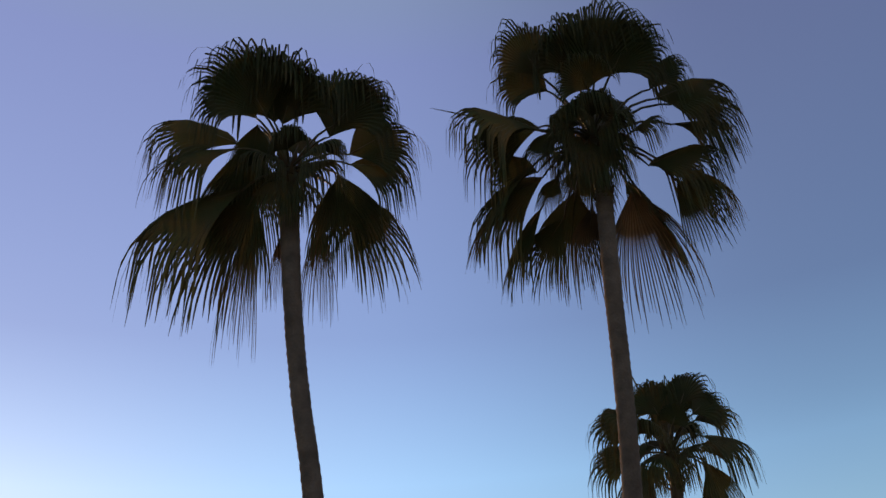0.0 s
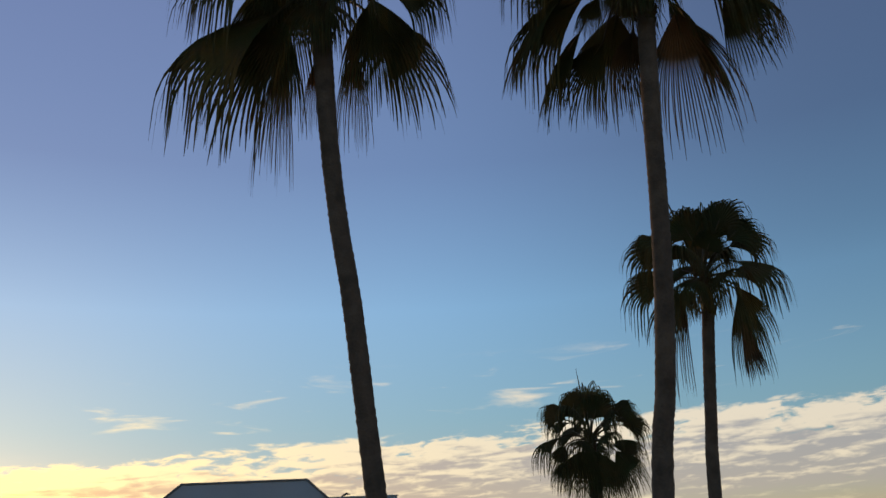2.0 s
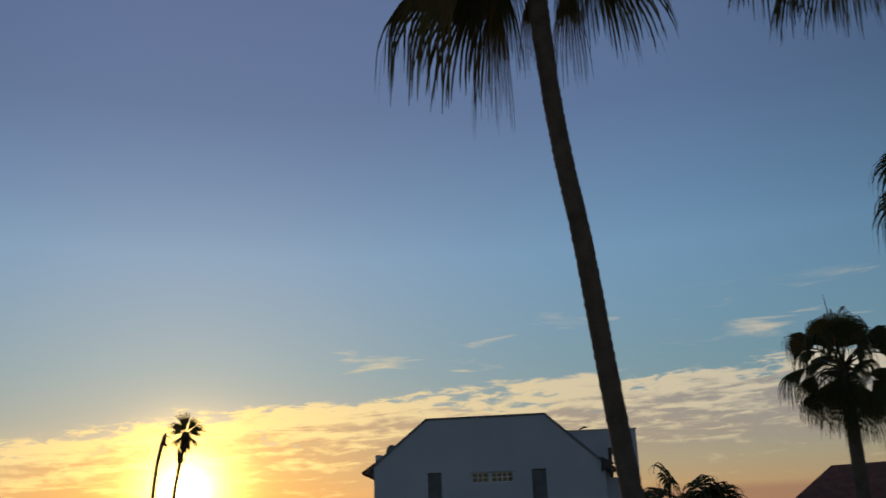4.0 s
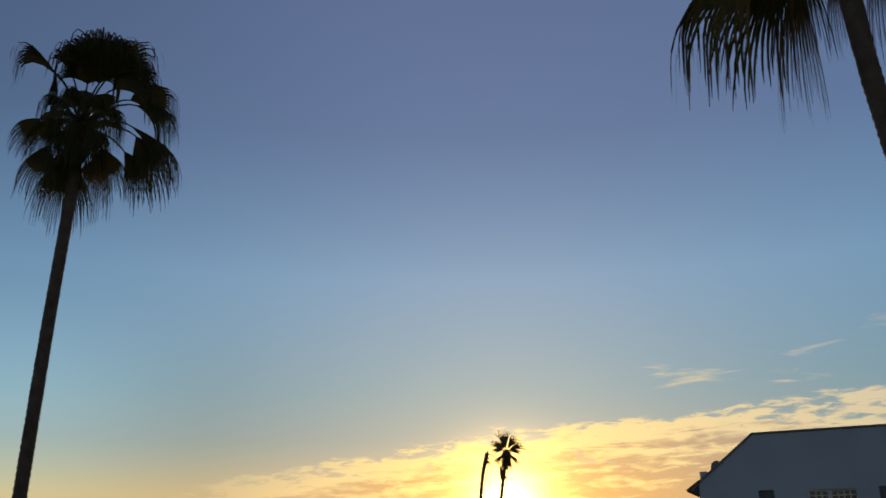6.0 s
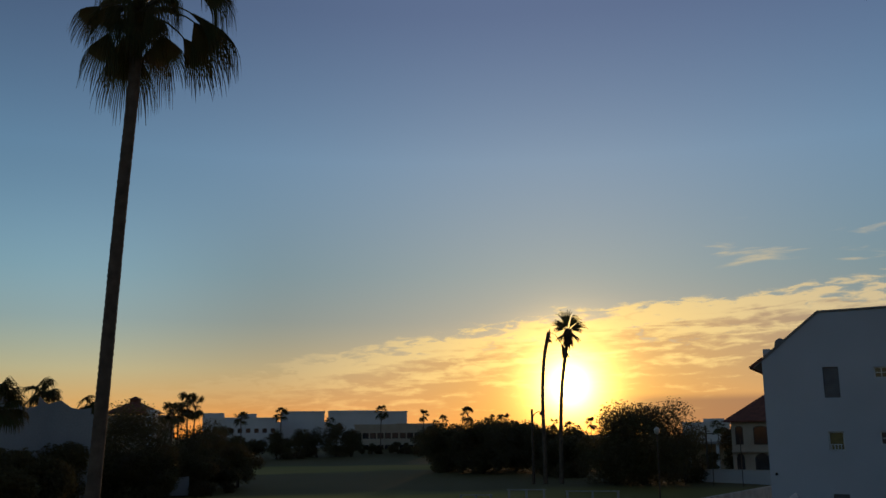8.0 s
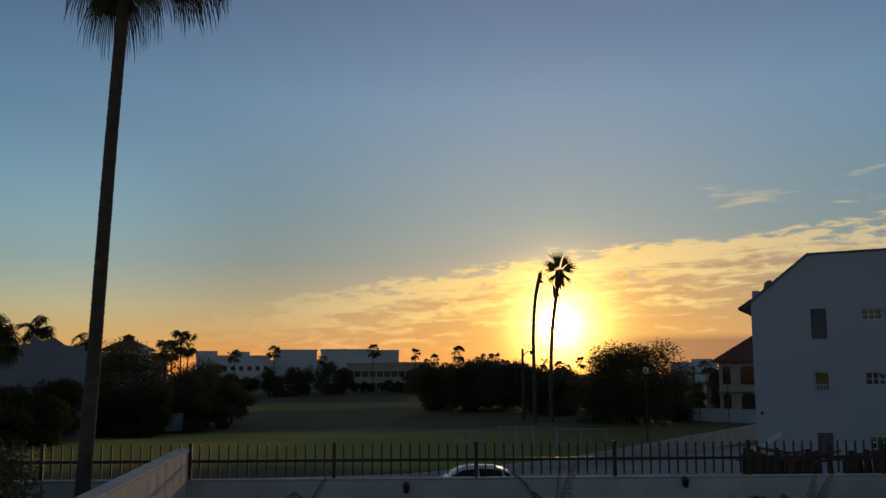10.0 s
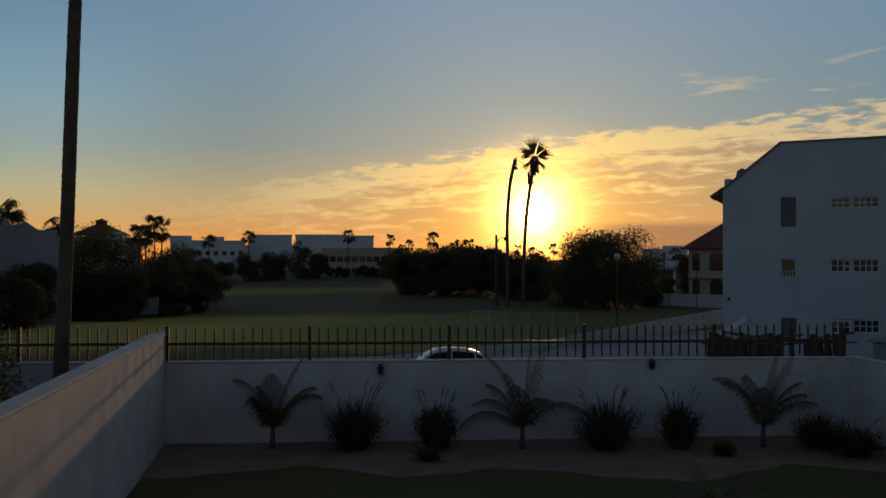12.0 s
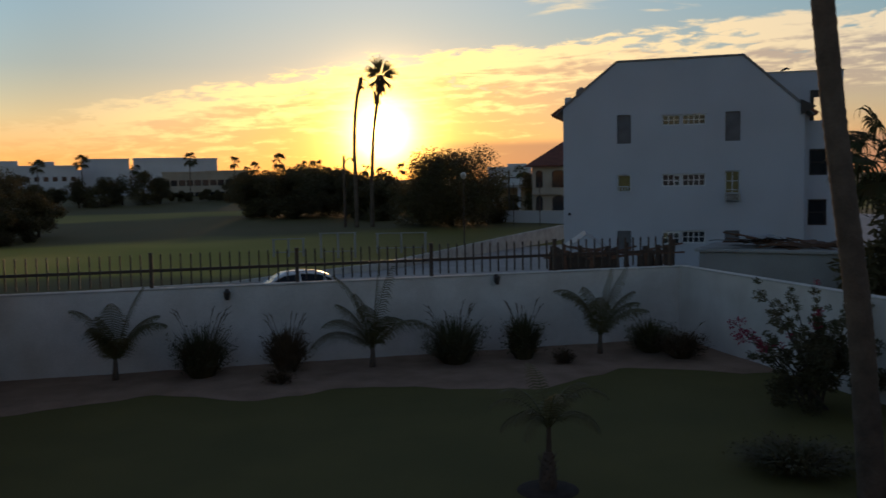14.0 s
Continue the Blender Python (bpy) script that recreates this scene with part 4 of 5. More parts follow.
    holes = [(6.22, 7.1, 7.35, 8.85), (6.22, 7.08, 4.65, 5.95), (6.18, 7.06, 2.15, 3.45)]
    s = wall_boxes(Shape(), 5.81, 7.75, -0.6, 9.75, 0, 0.25, holes)
    wall = part("wall", s, "stucco", wing)
    part("wall", Shape().box(3.6, 0, 8.2, 5.807, 0.25, 9.75), "stucco", wing)
    part("wall", wall_boxes(Shape(), 5.81, 7.75, -0.6, 9.75, 4.4, 4.65, [(5.95, 7.4, 7.0, 9.2)]), "stucco", wing)
    part("wall", Shape().box(7.5, 0.25, -0.6, 7.75, 4.4, 9.75), "stucco", wing)
    for z in (6.6, 9.45):
        part("ceiling_slab", Shape().box(5.81, 0.25, z, 7.5, 4.4, z + 0.2), "concrete", wing)
    part("coping", Shape().box(3.6, -0.04, 9.752, 7.8, 4.7, 9.83, bevel=0.02), "cap", wing)
    for x0, x1, z0, z1 in holes[1:]:
        lattice_window(wing, x0, x1, z0, z1, 1, 2, 0.1, "dark_frame")
    x0, x1, z0, z1 = holes[0]
    part("window_frame", Shape().box(x0, 0.05, z0, x0 + 0.2, 0.15, z1).box(x1 - 0.15, 0.05, z0, x1, 0.15, z1).box(x0 + 0.2, 0.05, z1 - 0.35, x1 - 0.15, 0.15, z1), "dark_frame", wing, "dark open window frame")
    part("corner_vent", Shape().prism([(5.62, 7.55), (6.3, 7.95), (5.62, 8.3)], -1.75, -1.3), "dark_frame", wing)
    part("roof_lamp", Shape().tube([(4.9, 0.9, 9.8), (4.95, 0.9, 9.95), (5.2, 0.8, 10.05), (5.35, 0.8, 10.0)], [0.03, 0.04, 0.06, 0.03], 6), "dark_frame", wing)


def arched_window(parent, x, z, w, hgt, arch):
    n = 8
    pts = [(x - w / 2, z), (x + w / 2, z)] + [(x + w / 2 * math.cos(math.pi * i / n), z + hgt + arch * math.sin(math.pi * i / n)) for i in range(n + 1)]
    win = part("window", Shape().prism(pts, -0.06, -0.02), "dark_frame", parent)
    part("pane", Shape().prism([(x + (a - x) * 0.86, z + 0.06 + (b - z) * 0.92) for a, b in pts], -0.075, -0.065), "glass", win)


def build_villa():
    m = Matrix.Translation(polar(18.2, 104)) @ Matrix.Rotation(-radians(24), 4, "Z") @ Matrix.Translation((0, 0, -0.3))
    v = thing("villa", "pale villa with a dark red hipped roof and arched windows", "house", m=m)
    part("wall", Shape().box(-3.4, 0, 0, 8, 9, 6.5), "beige", v)
    rf = Shape().add([(-4.1, -0.7, 6.4), (8.7, -0.7, 6.4), (8.7, 9.7, 6.4), (-4.1, 9.7, 6.4), (0.0, 4.5, 9.4), (5, 4.5, 9.4), (-4.1, -0.7, 6.25), (8.7, -0.7, 6.25), (8.7, 9.7, 6.25), (-4.1, 9.7, 6.25)],
                     [(0, 1, 5, 4), (1, 2, 5), (2, 3, 4, 5), (3, 0, 4), (0, 6, 7, 1), (1, 7, 8, 2), (2, 8, 9, 3), (3, 9, 6, 0), (6, 9, 8, 7)])
    part("roof", rf, "roof_tile", v)
    for x in (-2.6, -0.4, 2.2):
        wd = 0.8 if x < -2 else 1.5
        arched_window(v, x, 3.9, wd, 1.7, 0.25)
        arched_window(v, x, 0.8, wd, 1.7, 0.5)
    part("balcony", Shape().box(-3.4, -0.5, 3.1, 8, 0, 3.3).box(-3.4, -0.5, 0.2, 8, -0.3, 0.5), "beige", v)
    a, b = polar(13.4, 97, -0.3), polar(18.6, 93, -0.3)
    wm = Matrix.Translation(a) @ Matrix.Rotation(math.atan2(b.y - a.y, b.x - a.x), 4, "Z")
    w = solid("villa_wall", Shape().box(0, 0, -0.2, (b - a).length, 0.2, 1.6), "far_white", "low white boundary wall before the villa", "wall", m=wm)
    part("coping", Shape().box(-0.03, -0.04, 1.6, (b - a).length, 0.24, 1.67), "cap", w)
    cm = Matrix.Translation(polar(14.9, 128, -0.3)) @ Matrix.Rotation(radians(-15), 4, "Z")
    cp = thing("carport", "open carport with a pale beam at the street's end", "carport", m=cm)
    part("roof", Shape().box(-4.6, -0.2, 3.7, 4.6, 5, 4.05, bevel=0.04), "concrete", cp)
    part("wall", Shape().box(-4.4, 4.7, 0, 4.4, 4.95, 3.7), "beige", cp)
    for x in (-4.3, -2.2, 1.4, 4.1):
        part("post", Shape().box(x - 0.2, 0, 0, x + 0.2, 0.4, 3.7), "far_white", cp)
    f = thing("villa_fence", "tall thin fence posts before the villa", "fence", m=m @ pose(0, -14, 0))
    for i in range(4):
        part("post", Shape().tube([(-6 + 2.6 * i, 0, 0), (-6 + 2.6 * i, 0, 4.6)], 0.04, 6), "iron", f)


def flat_block(name, label, az0, az1, dist, top, mat, wins=(), steps=(), depth=14, base=0.0):
    """A flat-roofed building between two headings; wins: columns and rows; steps: (from, to, extra height) along its front."""
    a, b = polar(az0, dist), polar(az1, dist)
    w = (b - a).length
    m = Matrix.Translation((a.x, a.y, base)) @ Matrix.Rotation(math.atan2(b.y - a.y, b.x - a.x), 4, "Z")
    h = thing(name, label, "building", m=m)
    part("wall", Shape().box(0, 0, -1, w, depth, top - base), mat, h)
    part("parapet", Shape().box(-0.15, -0.15, top - base, w + 0.15, depth, top - base + 0.35), mat, h)
    for f0, f1, up in steps:
        part("roof_block", Shape().box(w * f0, 0.5, top - base + 0.35, w * f1, depth * 0.7, top - base + up), mat, h)
    if wins:
        cols, rows, ww, wh = wins
        pane = Shape().box(-ww / 2, -0.03, 0, ww / 2, 0.03, wh).mesh("window")
        for i in range(cols):
            for j in range(rows):
                part("window", pane, "glass", h, m=pose(w * (i + 0.5) / cols, -0.02, 0.9 + j * (top - base - 1.0) / rows))
    return h


def build_far_buildings():
    flat_block("apartment_block", "white stepped apartment block beyond the golf course", -15.4, -11.0, 240, 9.3, "far_white", (9, 2, 1.1, 1.1), ((0.0, 0.28, 1.5), (0.47, 0.72, 1.3)), base=1.5)
    flat_block("apartment_block", "large plain white block beyond the golf course", -10.75, -8.15, 250, 11.1, "far_white", base=1.5)
    flat_block("apartment_block", "long plain white block with a flat roofline", -7.92, -3.08, 250, 11.0, "far_white", (), ((0.0, 0.6, 0.6),), base=1.5)
    flat_block("apartment_block", "low white block behind the taller ones", -14.8, -3.3, 270, 8.6, "far_white", base=1.5)
    flat_block("apartment_block", "low beige block with small windows among trees", -6.3, -1.3, 200, 6.9, "beige", (11, 2, 1.3, 1.2), ((0.5, 1.0, 0.5),), base=0.8)
    flat_block("white_house", "small white house beyond the street trees", 13.6, 16.3, 160, 6.3, "far_white", (4, 1, 1.2, 1.2), ((0.45, 0.9, 0.9),), base=0.0)
    # white terraced house with stepped gables on the left
    m = Matrix.Translation(polar(-25.6, 70, 0)) @ Matrix.Rotation(radians(24), 4, "Z")
    h = thing("terraced_house", "white terraced house with sawtooth stepped parapets", "house", m=m)
    prof = [(-6, -0.5), (5.6, -0.5), (5.6, 6.3), (4.9, 6.5), (4.9, 6.9), (4.3, 6.8), (3.6, 6.9), (2.9, 7.4), (2.0, 7.15), (1.5, 7.7), (1.4, 7.0), (0.7, 6.9), (-0.8, 7.75), (-1.9, 7.7), (-2.6, 7.2), (-6, 7.9)]
    part("wall", Shape().prism(prof, 0, 8), "white_in_shade", h)
    part("roof_tank", Shape().box(-5.2, -0.4, 6.6, -2.5, 3, 7.75, bevel=0.3), "white_in_shade", h)
    # a dark box in place of the shade under the tank's overhang
    part("tank_shadow", Shape().box(-5.2, -0.45, 6.35, -2.5, 0.0, 6.6), "dark_frame", h)
    # roof with a lantern and a chimney behind the trees
    m = Matrix.Translation(polar(-19.75, 112, 0))
    h = thing("house", "house with a low hipped roof and small lantern", "house", m=m)
    part("wall", Shape().box(-3.5, 0, 0, 3.5, 7, 7.4), "beige", h)
    r = part("roof", Shape().add([(-2.7, 0, 7.6), (2.7, 0, 7.6), (2.7, 6, 7.6), (-2.7, 6, 7.6), (-0.5, 2.6, 8.9), (0.5, 2.6, 8.9), (0.5, 3.4, 8.9), (-0.5, 3.4, 8.9)],
                             [(0, 1, 5, 4), (1, 2, 6, 5), (2, 3, 7, 6), (3, 0, 4, 7), (4, 5, 6, 7), (3, 2, 1, 0)]), "roof_tile", h)
    part("lantern", Shape().box(-0.5, 2.5, 8.9, 0.5, 3.5, 9.25).add([(-0.7, 2.3, 9.25), (0.7, 2.3, 9.25), (0.7, 3.7, 9.25), (-0.7, 3.7, 9.25), (0, 3, 9.6)], [(0, 1, 4), (1, 2, 4), (2, 3, 4), (3, 0, 4), (3, 2, 1, 0)]), "roof_tile", r)
    c = polar(-18.25, 105)
    solid("chimney", Shape().box(-0.45, -0.45, 0, 0.45, 0.45, 7.7, bevel=0.05).box(-0.55, -0.55, 7.5, 0.55, 0.55, 7.75), "far_white", "slim white chimney stack among the trees", "chimney", m=Matrix.Translation(c))
    for az, w, hh, d in ((-20.4, 3.4, 1.2, 92), (-17.6, 5.0, 1.25, 88)):
        s = Shape().add([(-w / 2, 0, -0.4), (w / 2, 0, -0.4), (w / 2, 0, hh), (-w / 2, 0, hh * 0.6), (-w / 2, 0.5, -0.4), (w / 2, 0.5, -0.4), (w / 2, 0.5, hh), (-w / 2, 0.5, hh * 0.6)],
                        [(0, 1, 2, 3), (7, 6, 5, 4), (3, 2, 6, 7), (0, 3, 7, 4), (1, 5, 6, 2)])
        solid("boundary_wall", s, "white_in_shade", "low white boundary wall under dark trees", "wall", m=Matrix.Translation(polar(az, d, 0.1)) @ Matrix.Rotation(radians(-az), 4, "Z"))


def build_tiled_house():
    m = Matrix.Translation(polar(49, 60, -0.3)) @ Matrix.Rotation(-radians(49), 4, "Z")
    h = thing("tiled_house", "house with a broad dark tiled hip roof", "house", m=m)
    part("wall", Shape().box(-6.2, 0, 0, 7, 8, 6.3), "beige", h)
    part("roof", Shape().add([(-6.9, -0.6, 6.2), (7.6, -0.6, 6.2), (7.6, 8.6, 6.2), (-6.9, 8.6, 6.2), (-4.6, 4, 8.45), (5.5, 4, 8.6)],
                             [(0, 1, 5, 4), (1, 2, 5), (2, 3, 4, 5), (3, 0, 4), (3, 2, 1, 0)]), "roof_tile", h)
    for x in (-4, -0.5, 3):
        lattice_window(h, x - 0.6, x + 0.6, 3.6, 4.9, 2, 2, -0.07)


def build_utility_pole():
    m = Matrix.Translation(polar(14.9, 112, -0.3))
    t = thing("utility_pole", "wooden utility pole with a crossarm", "utility pole", m=m)
    part("pole", Shape().tube([(0, 0, 0), (0, 0, 6.0)], [0.14, 0.1], 8), "wood_bark", t)
    part("crossarm", Shape().box(-0.9, -0.06, 5.0, 0.9, 0.06, 5.14), "wood_bark", t)


# ---------------------------------------------------------------- street and course
def build_street():
    far = [(-80, 36), (-40, 40), (-14, 43.5), (-2, 46.5), (6, 51), (10.8, 56), (16, 62), (21.5, 68), (28, 78), (36, 95), (44, 120)]
    s = Shape()
    for (x0, y0), (x1, y1) in zip(far, far[1:]):
        s.add([(x0, 24.2, -0.27), (x1, 24.2, -0.27), (x1, y1, -0.27), (x0, y0, -0.27)], [(0, 1, 2, 3)])
    s.add([(44, 24.2, -0.27), (70, 24.2, -0.27), (70, 120, -0.27), (44, 120, -0.27)], [(0, 1, 2, 3)])
    solid("street", s, "concrete", "pale concrete street beside the golf course", "road", "structure")
    s = Shape()
    for i, ((x0, y0), (x1, y1)) in enumerate(zip(far[:-1], far[1:])):
        d = Vector((x1 - x0, y1 - y0, 0)).normalized()
        n = Vector((-d.y, d.x, 0)) * 0.18
        h0, h1 = [-0.12 if x < 2 else min(0.9, -0.05 + (x - 2) * 0.05) for x in (x0, x1)]
        s.add([(x0, y0, -0.6), (x1, y1, -0.6), (x1, y1, h1), (x0, y0, h0), (x0 + n.x, y0 + n.y, -0.6), (x1 + n.x, y1 + n.y, -0.6), (x1 + n.x, y1 + n.y, h1), (x0 + n.x, y0 + n.y, h0)],
              [(0, 1, 2, 3), (7, 6, 5, 4), (3, 2, 6, 7), (0, 3, 7, 4), (1, 5, 6, 2)])
    solid("kerb_wall", s, "cap", "low beige wall rising along the street's edge", "kerb", "structure")


def build_course_frames():
    """White post-and-rail frames on the grass by the street."""
    proto = None
    for az0, az1, d, h in ((0.2, 2.0, 62, 1.25), (3.1, 5.2, 60, 1.7), (6.6, 9.6, 63, 1.45)):
        a, b = polar(az0, d), polar(az1, d)
        w = (b - a).length
        z = ground_height(a.x, a.y) - 0.1
        t = thing("post_and_rail", "white post-and-rail frame standing on the grass", "railing", "white frames", m=Matrix.Translation((a.x, a.y, z)) @ Matrix.Rotation(math.atan2(b.y - a.y, b.x - a.x), 4, "Z"))
        k = 3
        for i in range(k):
            x = w * i / (k - 1)
            part("post", Shape().box(x - 0.07, -0.07, 0, x + 0.07, 0.07, h, bevel=0.015), "concrete", t)
        part("rail", Shape().box(-0.12, -0.06, h, w + 0.12, 0.06, h + 0.06, bevel=0.01), "concrete", t)
        part("rail", Shape().box(0.07, -0.03, h * 0.3, w - 0.07, 0.03, h * 0.3 + 0.05), "concrete", t)


def build_car():
    m = Matrix.Translation((0.75, 34.2, -0.27)) @ Matrix.Rotation(radians(6), 4, "Z")
    c = thing("car", "pale silver hatchback with dark windows parked on the street", "car", m=m)
    prof = [(-2.0, 0.38), (1.85, 0.36), (1.95, 0.85), (1.86, 1.14), (0.9, 1.2), (-0.95, 1.17), (-1.85, 1.0), (-2.05, 0.7)]
    part("body", Shape().prism(prof, -0.85, 0.85), "car_paint", c)
    # the roof and its pillars
    lean = 0.3
    line = [(-1.2, 1.04), (-0.75, 1.4), (-0.35, 1.58), (0.3, 1.64), (1.0, 1.6), (1.5, 1.44), (1.85, 1.06)]

    def at(x, z, sg):
        return Vector((0.92 * x, sg * (0.80 - (z - 1.0) * lean), z + 0.12))
    s = Shape()
    for x, z in line[1:6]:
        s.v += [at(x, z, -1), at(x, z + 0.05, -0.6), at(x, z + 0.05, 0.6), at(x, z, 1), at(x, z - 0.04, 1), at(x, z - 0.04, -1)]
    s.f = [(6 * i + j, 6 * i + (j + 1) % 6, 6 * i + 6 + (j + 1) % 6, 6 * i + 6 + j) for i in range(4) for j in range(6)]
    s.f += [(0, 1, 2, 3, 4, 5), (29, 28, 27, 26, 25, 24)]
    part("roof", s, "car_paint", c, smooth=True)
    for sg in (-1, 1):
        for (x0, z0), (x1, z1) in (((-1.25, 1.04), (-0.72, 1.42)), ((0.28, 1.05), (0.24, 1.62)), ((1.3, 1.05), (1.22, 1.54)), ((1.88, 1.04), (1.5, 1.44))):
            part("pillar", Shape().tube([at(x0, z0, sg), at(x1, z1, sg)], 0.045, 6), "car_paint", c)
        for pts in ([(-1.1, 1.06), (0.24, 1.07), (0.2, 1.59), (-0.35, 1.54), (-0.7, 1.39)], [(0.32, 1.07), (1.26, 1.07), (1.18, 1.54), (0.95, 1.57), (0.28, 1.6)], [(1.34, 1.07), (1.8, 1.07), (1.46, 1.42), (1.26, 1.5)]):
            k = len(pts)
            v = [at(x, z, sg) - Vector((0, sg * 0.02, 0)) for x, z in pts] + [at(x, z, sg) for x, z in pts]
            part("side_window", Shape().add(v, [tuple(range(k)), tuple(range(2 * k - 1, k - 1, -1))] + [(i, (i + 1) % k, (i + 1) % k + k, i + k) for i in range(k)]), "tinted_glass", c)
    for name, (x0, z0), (x1, z1), mat in (("windscreen", (-1.2, 1.05), (-0.75, 1.4), "screen_glare"), ("rear_window", (1.88, 1.06), (1.5, 1.44), "tinted_glass")):
        v = [at(x0, z0, -0.95), at(x0, z0, 0.95), at(x1, z1, 0.95), at(x1, z1, -0.95)]
        v += [p - Vector((0.02 if x0 < 0 else -0.02, 0, 0)) for p in v]
        part(name, Shape().add(v, [(0, 1, 2, 3), (7, 6, 5, 4), (0, 1, 5, 4), (1, 2, 6, 5), (2, 3, 7, 6), (3, 0, 4, 7)]), mat, c)
    part("roof_rail", Shape().tube([(-0.3, -0.5, 1.75), (-0.2, -0.5, 1.81), (0.8, -0.5, 1.8), (0.9, -0.5, 1.75)], 0.018, 6), "metal_grey", c)
    for x in (-1.3, 1.3):
        for y in (-0.86, 0.7):
            w = part("wheel", Shape().tube([(x, y, 0.35), (x, y + 0.17, 0.35)], 0.35, 18), "rubber", c)
            part("rim", Shape().tube([(x, y - 0.01 if y < 0 else y + 0.16, 0.35), (x, y if y < 0 else y + 0.18, 0.35)], 0.22, 14), "metal_grey", w)


def build_yard():
    """The plot beyond the right wall: a low grey block wall, scrap on it, a small lean-to."""
    a, b = polar(25.9, 39), polar(34.6, 38)
    m = Matrix.Translation((a.x, a.y, -0.3)) @ Matrix.Rotation(math.atan2(b.y - a.y, b.x - a.x), 4, "Z")
    w = (b - a).length
    yard = thing("block_shed", "low grey block shed with a flat top", "shed", m=m)
    part("wall", Shape().box(0.3, 0, 0, w, 3.5, 1.95), "concrete", yard)
    part("roof", Shape().box(0.15, -0.15, 1.95, w + 0.2, 3.6, 2.08, bevel=0.02), "concrete", yard)
    rng = random.Random(3)
    pile = thing("scrap_heap", "heap of rusty bent sheets and bars", "scrap heap", m=m @ pose(0, 0, 2.08))
    for i in range(34):
        x, y = rng.uniform(1.6, 5.4), rng.uniform(0.3, 2.6)
        z = 0.05 + 0.55 * max(0, 1 - abs(x - 2.5) / 2.6) * rng.random()
        L = rng.uniform(0.6, 2.2)
        mm = pose(x, y, z, rng.uniform(-12, 12), rng.uniform(-14, 14), rng.uniform(-35, 35))
        if i % 3:
            part("bar", Shape().box(-L / 2, -0.03, -0.03, L / 2, 0.03, 0.03), "rust", pile, m=mm)
        else:
            s = Shape()
            n = 6
            for k in range(n + 1):
                s.v += [Vector((-L / 2 + L * k / n, -0.3, 0.05 * (k % 2))), Vector((-L / 2 + L * k / n, 0.3, 0.05 * (k % 2)))]
                s.v += [Vector((-L / 2 + L * k / n, -0.3, 0.05 * (k % 2) + 0.01)), Vector((-L / 2 + L * k / n, 0.3, 0.05 * (k % 2) + 0.01))]
            for k in range(n):
                s.f += [(4 * k, 4 * k + 1, 4 * k + 5, 4 * k + 4), (4 * k + 2, 4 * k + 3, 4 * k + 7, 4 * k + 6)]
            part("sheet", s, "rust" if i % 2 else "tarp", pile, m=mm)
    m = Matrix.Translation(polar(19.6, 37, -0.3)) @ Matrix.Rotation(radians(-18), 4, "Z")
    sh = thing("lean_to", "small dark gabled shelter with a pale sheet roof", "shed", m=m)
    part("wall", Shape().box(-1.15, 0.2, 0, 1.15, 2.4, 1.85), "dark_wood", sh)
    for sg in (-1, 1):
        v = [(0, -0.1, 2.75), (0, 2.7, 2.75), (sg * 1.45, 2.7, 1.75), (sg * 1.45, -0.1, 1.75)]
        v += [(x, y, z + 0.05) for x, y, z in v]
        part("roof", Shape().add(v, [(0, 1, 2, 3), (7, 6, 5, 4), (0, 1, 5, 4), (1, 2, 6, 5), (2, 3, 7, 6), (3, 0, 4, 7)]), "tarp", sh)
    for x in (-0.85, 0.85):
        part("post", Shape().box(x - 0.05, -0.05, 0, x + 0.05, 0.05, 1.6), "rust", sh)
    # old boards and bars stacked against the far side of the iron fence
    rng = random.Random(17)
    stack = thing("board_stack", "dark old boards and bars stacked behind the iron fence", "scrap heap", m=pose(9.6, 30.6, -0.32))
    for k in range(46):
        x = 0.02 + 4.7 * k / 46
        h = 2.5 + 0.25 * math.sin(k * 0.55) * math.cos(k * 0.21) + rng.uniform(-0.12, 0.14)
        w = rng.uniform(0.06, 0.1)
        part("board", Shape().box(-w, -0.02, 0, w, 0.02, h, bevel=0.006), "dark_wood" if k % 4 else "rust", stack,
             m=pose(x, rng.uniform(-0.12, 0.12), 0, rng.uniform(-9, -4), rng.uniform(-7, 7), rng.uniform(-12, 12)))
    for k in range(9):
        x, L = rng.uniform(0.6, 4.2), rng.uniform(1.0, 2.4)
        part("bar", Shape().box(-L / 2, -0.03, -0.03, L / 2, 0.03, 0.03), "rust", stack, m=pose(x, 0.25, rng.uniform(2.1, 2.55), 0, rng.uniform(-16, 16), rng.uniform(-20, 20)))


def build_street_lamp():
    m = Matrix.Translation((7.45, 92.1, ground_height(7.45, 92)))
    t = thing("street_lamp", "street lamp with a curved arm on the golf course edge", "street lamp", m=m)
    part("pole", Shape().tube([(0, 0, 0), (0, 0, 3), (0, 0, 7.2)], [0.16, 0.13, 0.12], 10), "iron", t)
    part("arm", Shape().tube([(0, 0, 6.3), (0.25, 0, 6.75), (0.6, 0, 6.95), (0.95, 0, 6.9)], 0.05, 8), "iron", t)
    part("lamp_head", Shape().tube([(1.0, 0, 7.05), (1.0, 0, 6.9), (1.0, 0, 6.75), (1.0, 0, 6.6)], [0.08, 0.2, 0.3, 0.2], 10), "iron", t)
    m = Matrix.Translation(polar(12.05, 70, -0.2))
    t = thing("street_lamp", "thin street lamp post with a small glass globe", "street lamp", m=m)
    part("pole", Shape().tube([(0, 0, 0), (0, 0, 5.0)], [0.06, 0.035], 8), "iron", t)
    part("globe", Shape().tube([(0, 0, 4.95), (0, 0, 5.05), (0, 0, 5.25), (0, 0, 5.42), (0, 0, 5.48)], [0.07, 0.17, 0.22, 0.16, 0.04], 10), "lamp_glass", t, smooth=True)


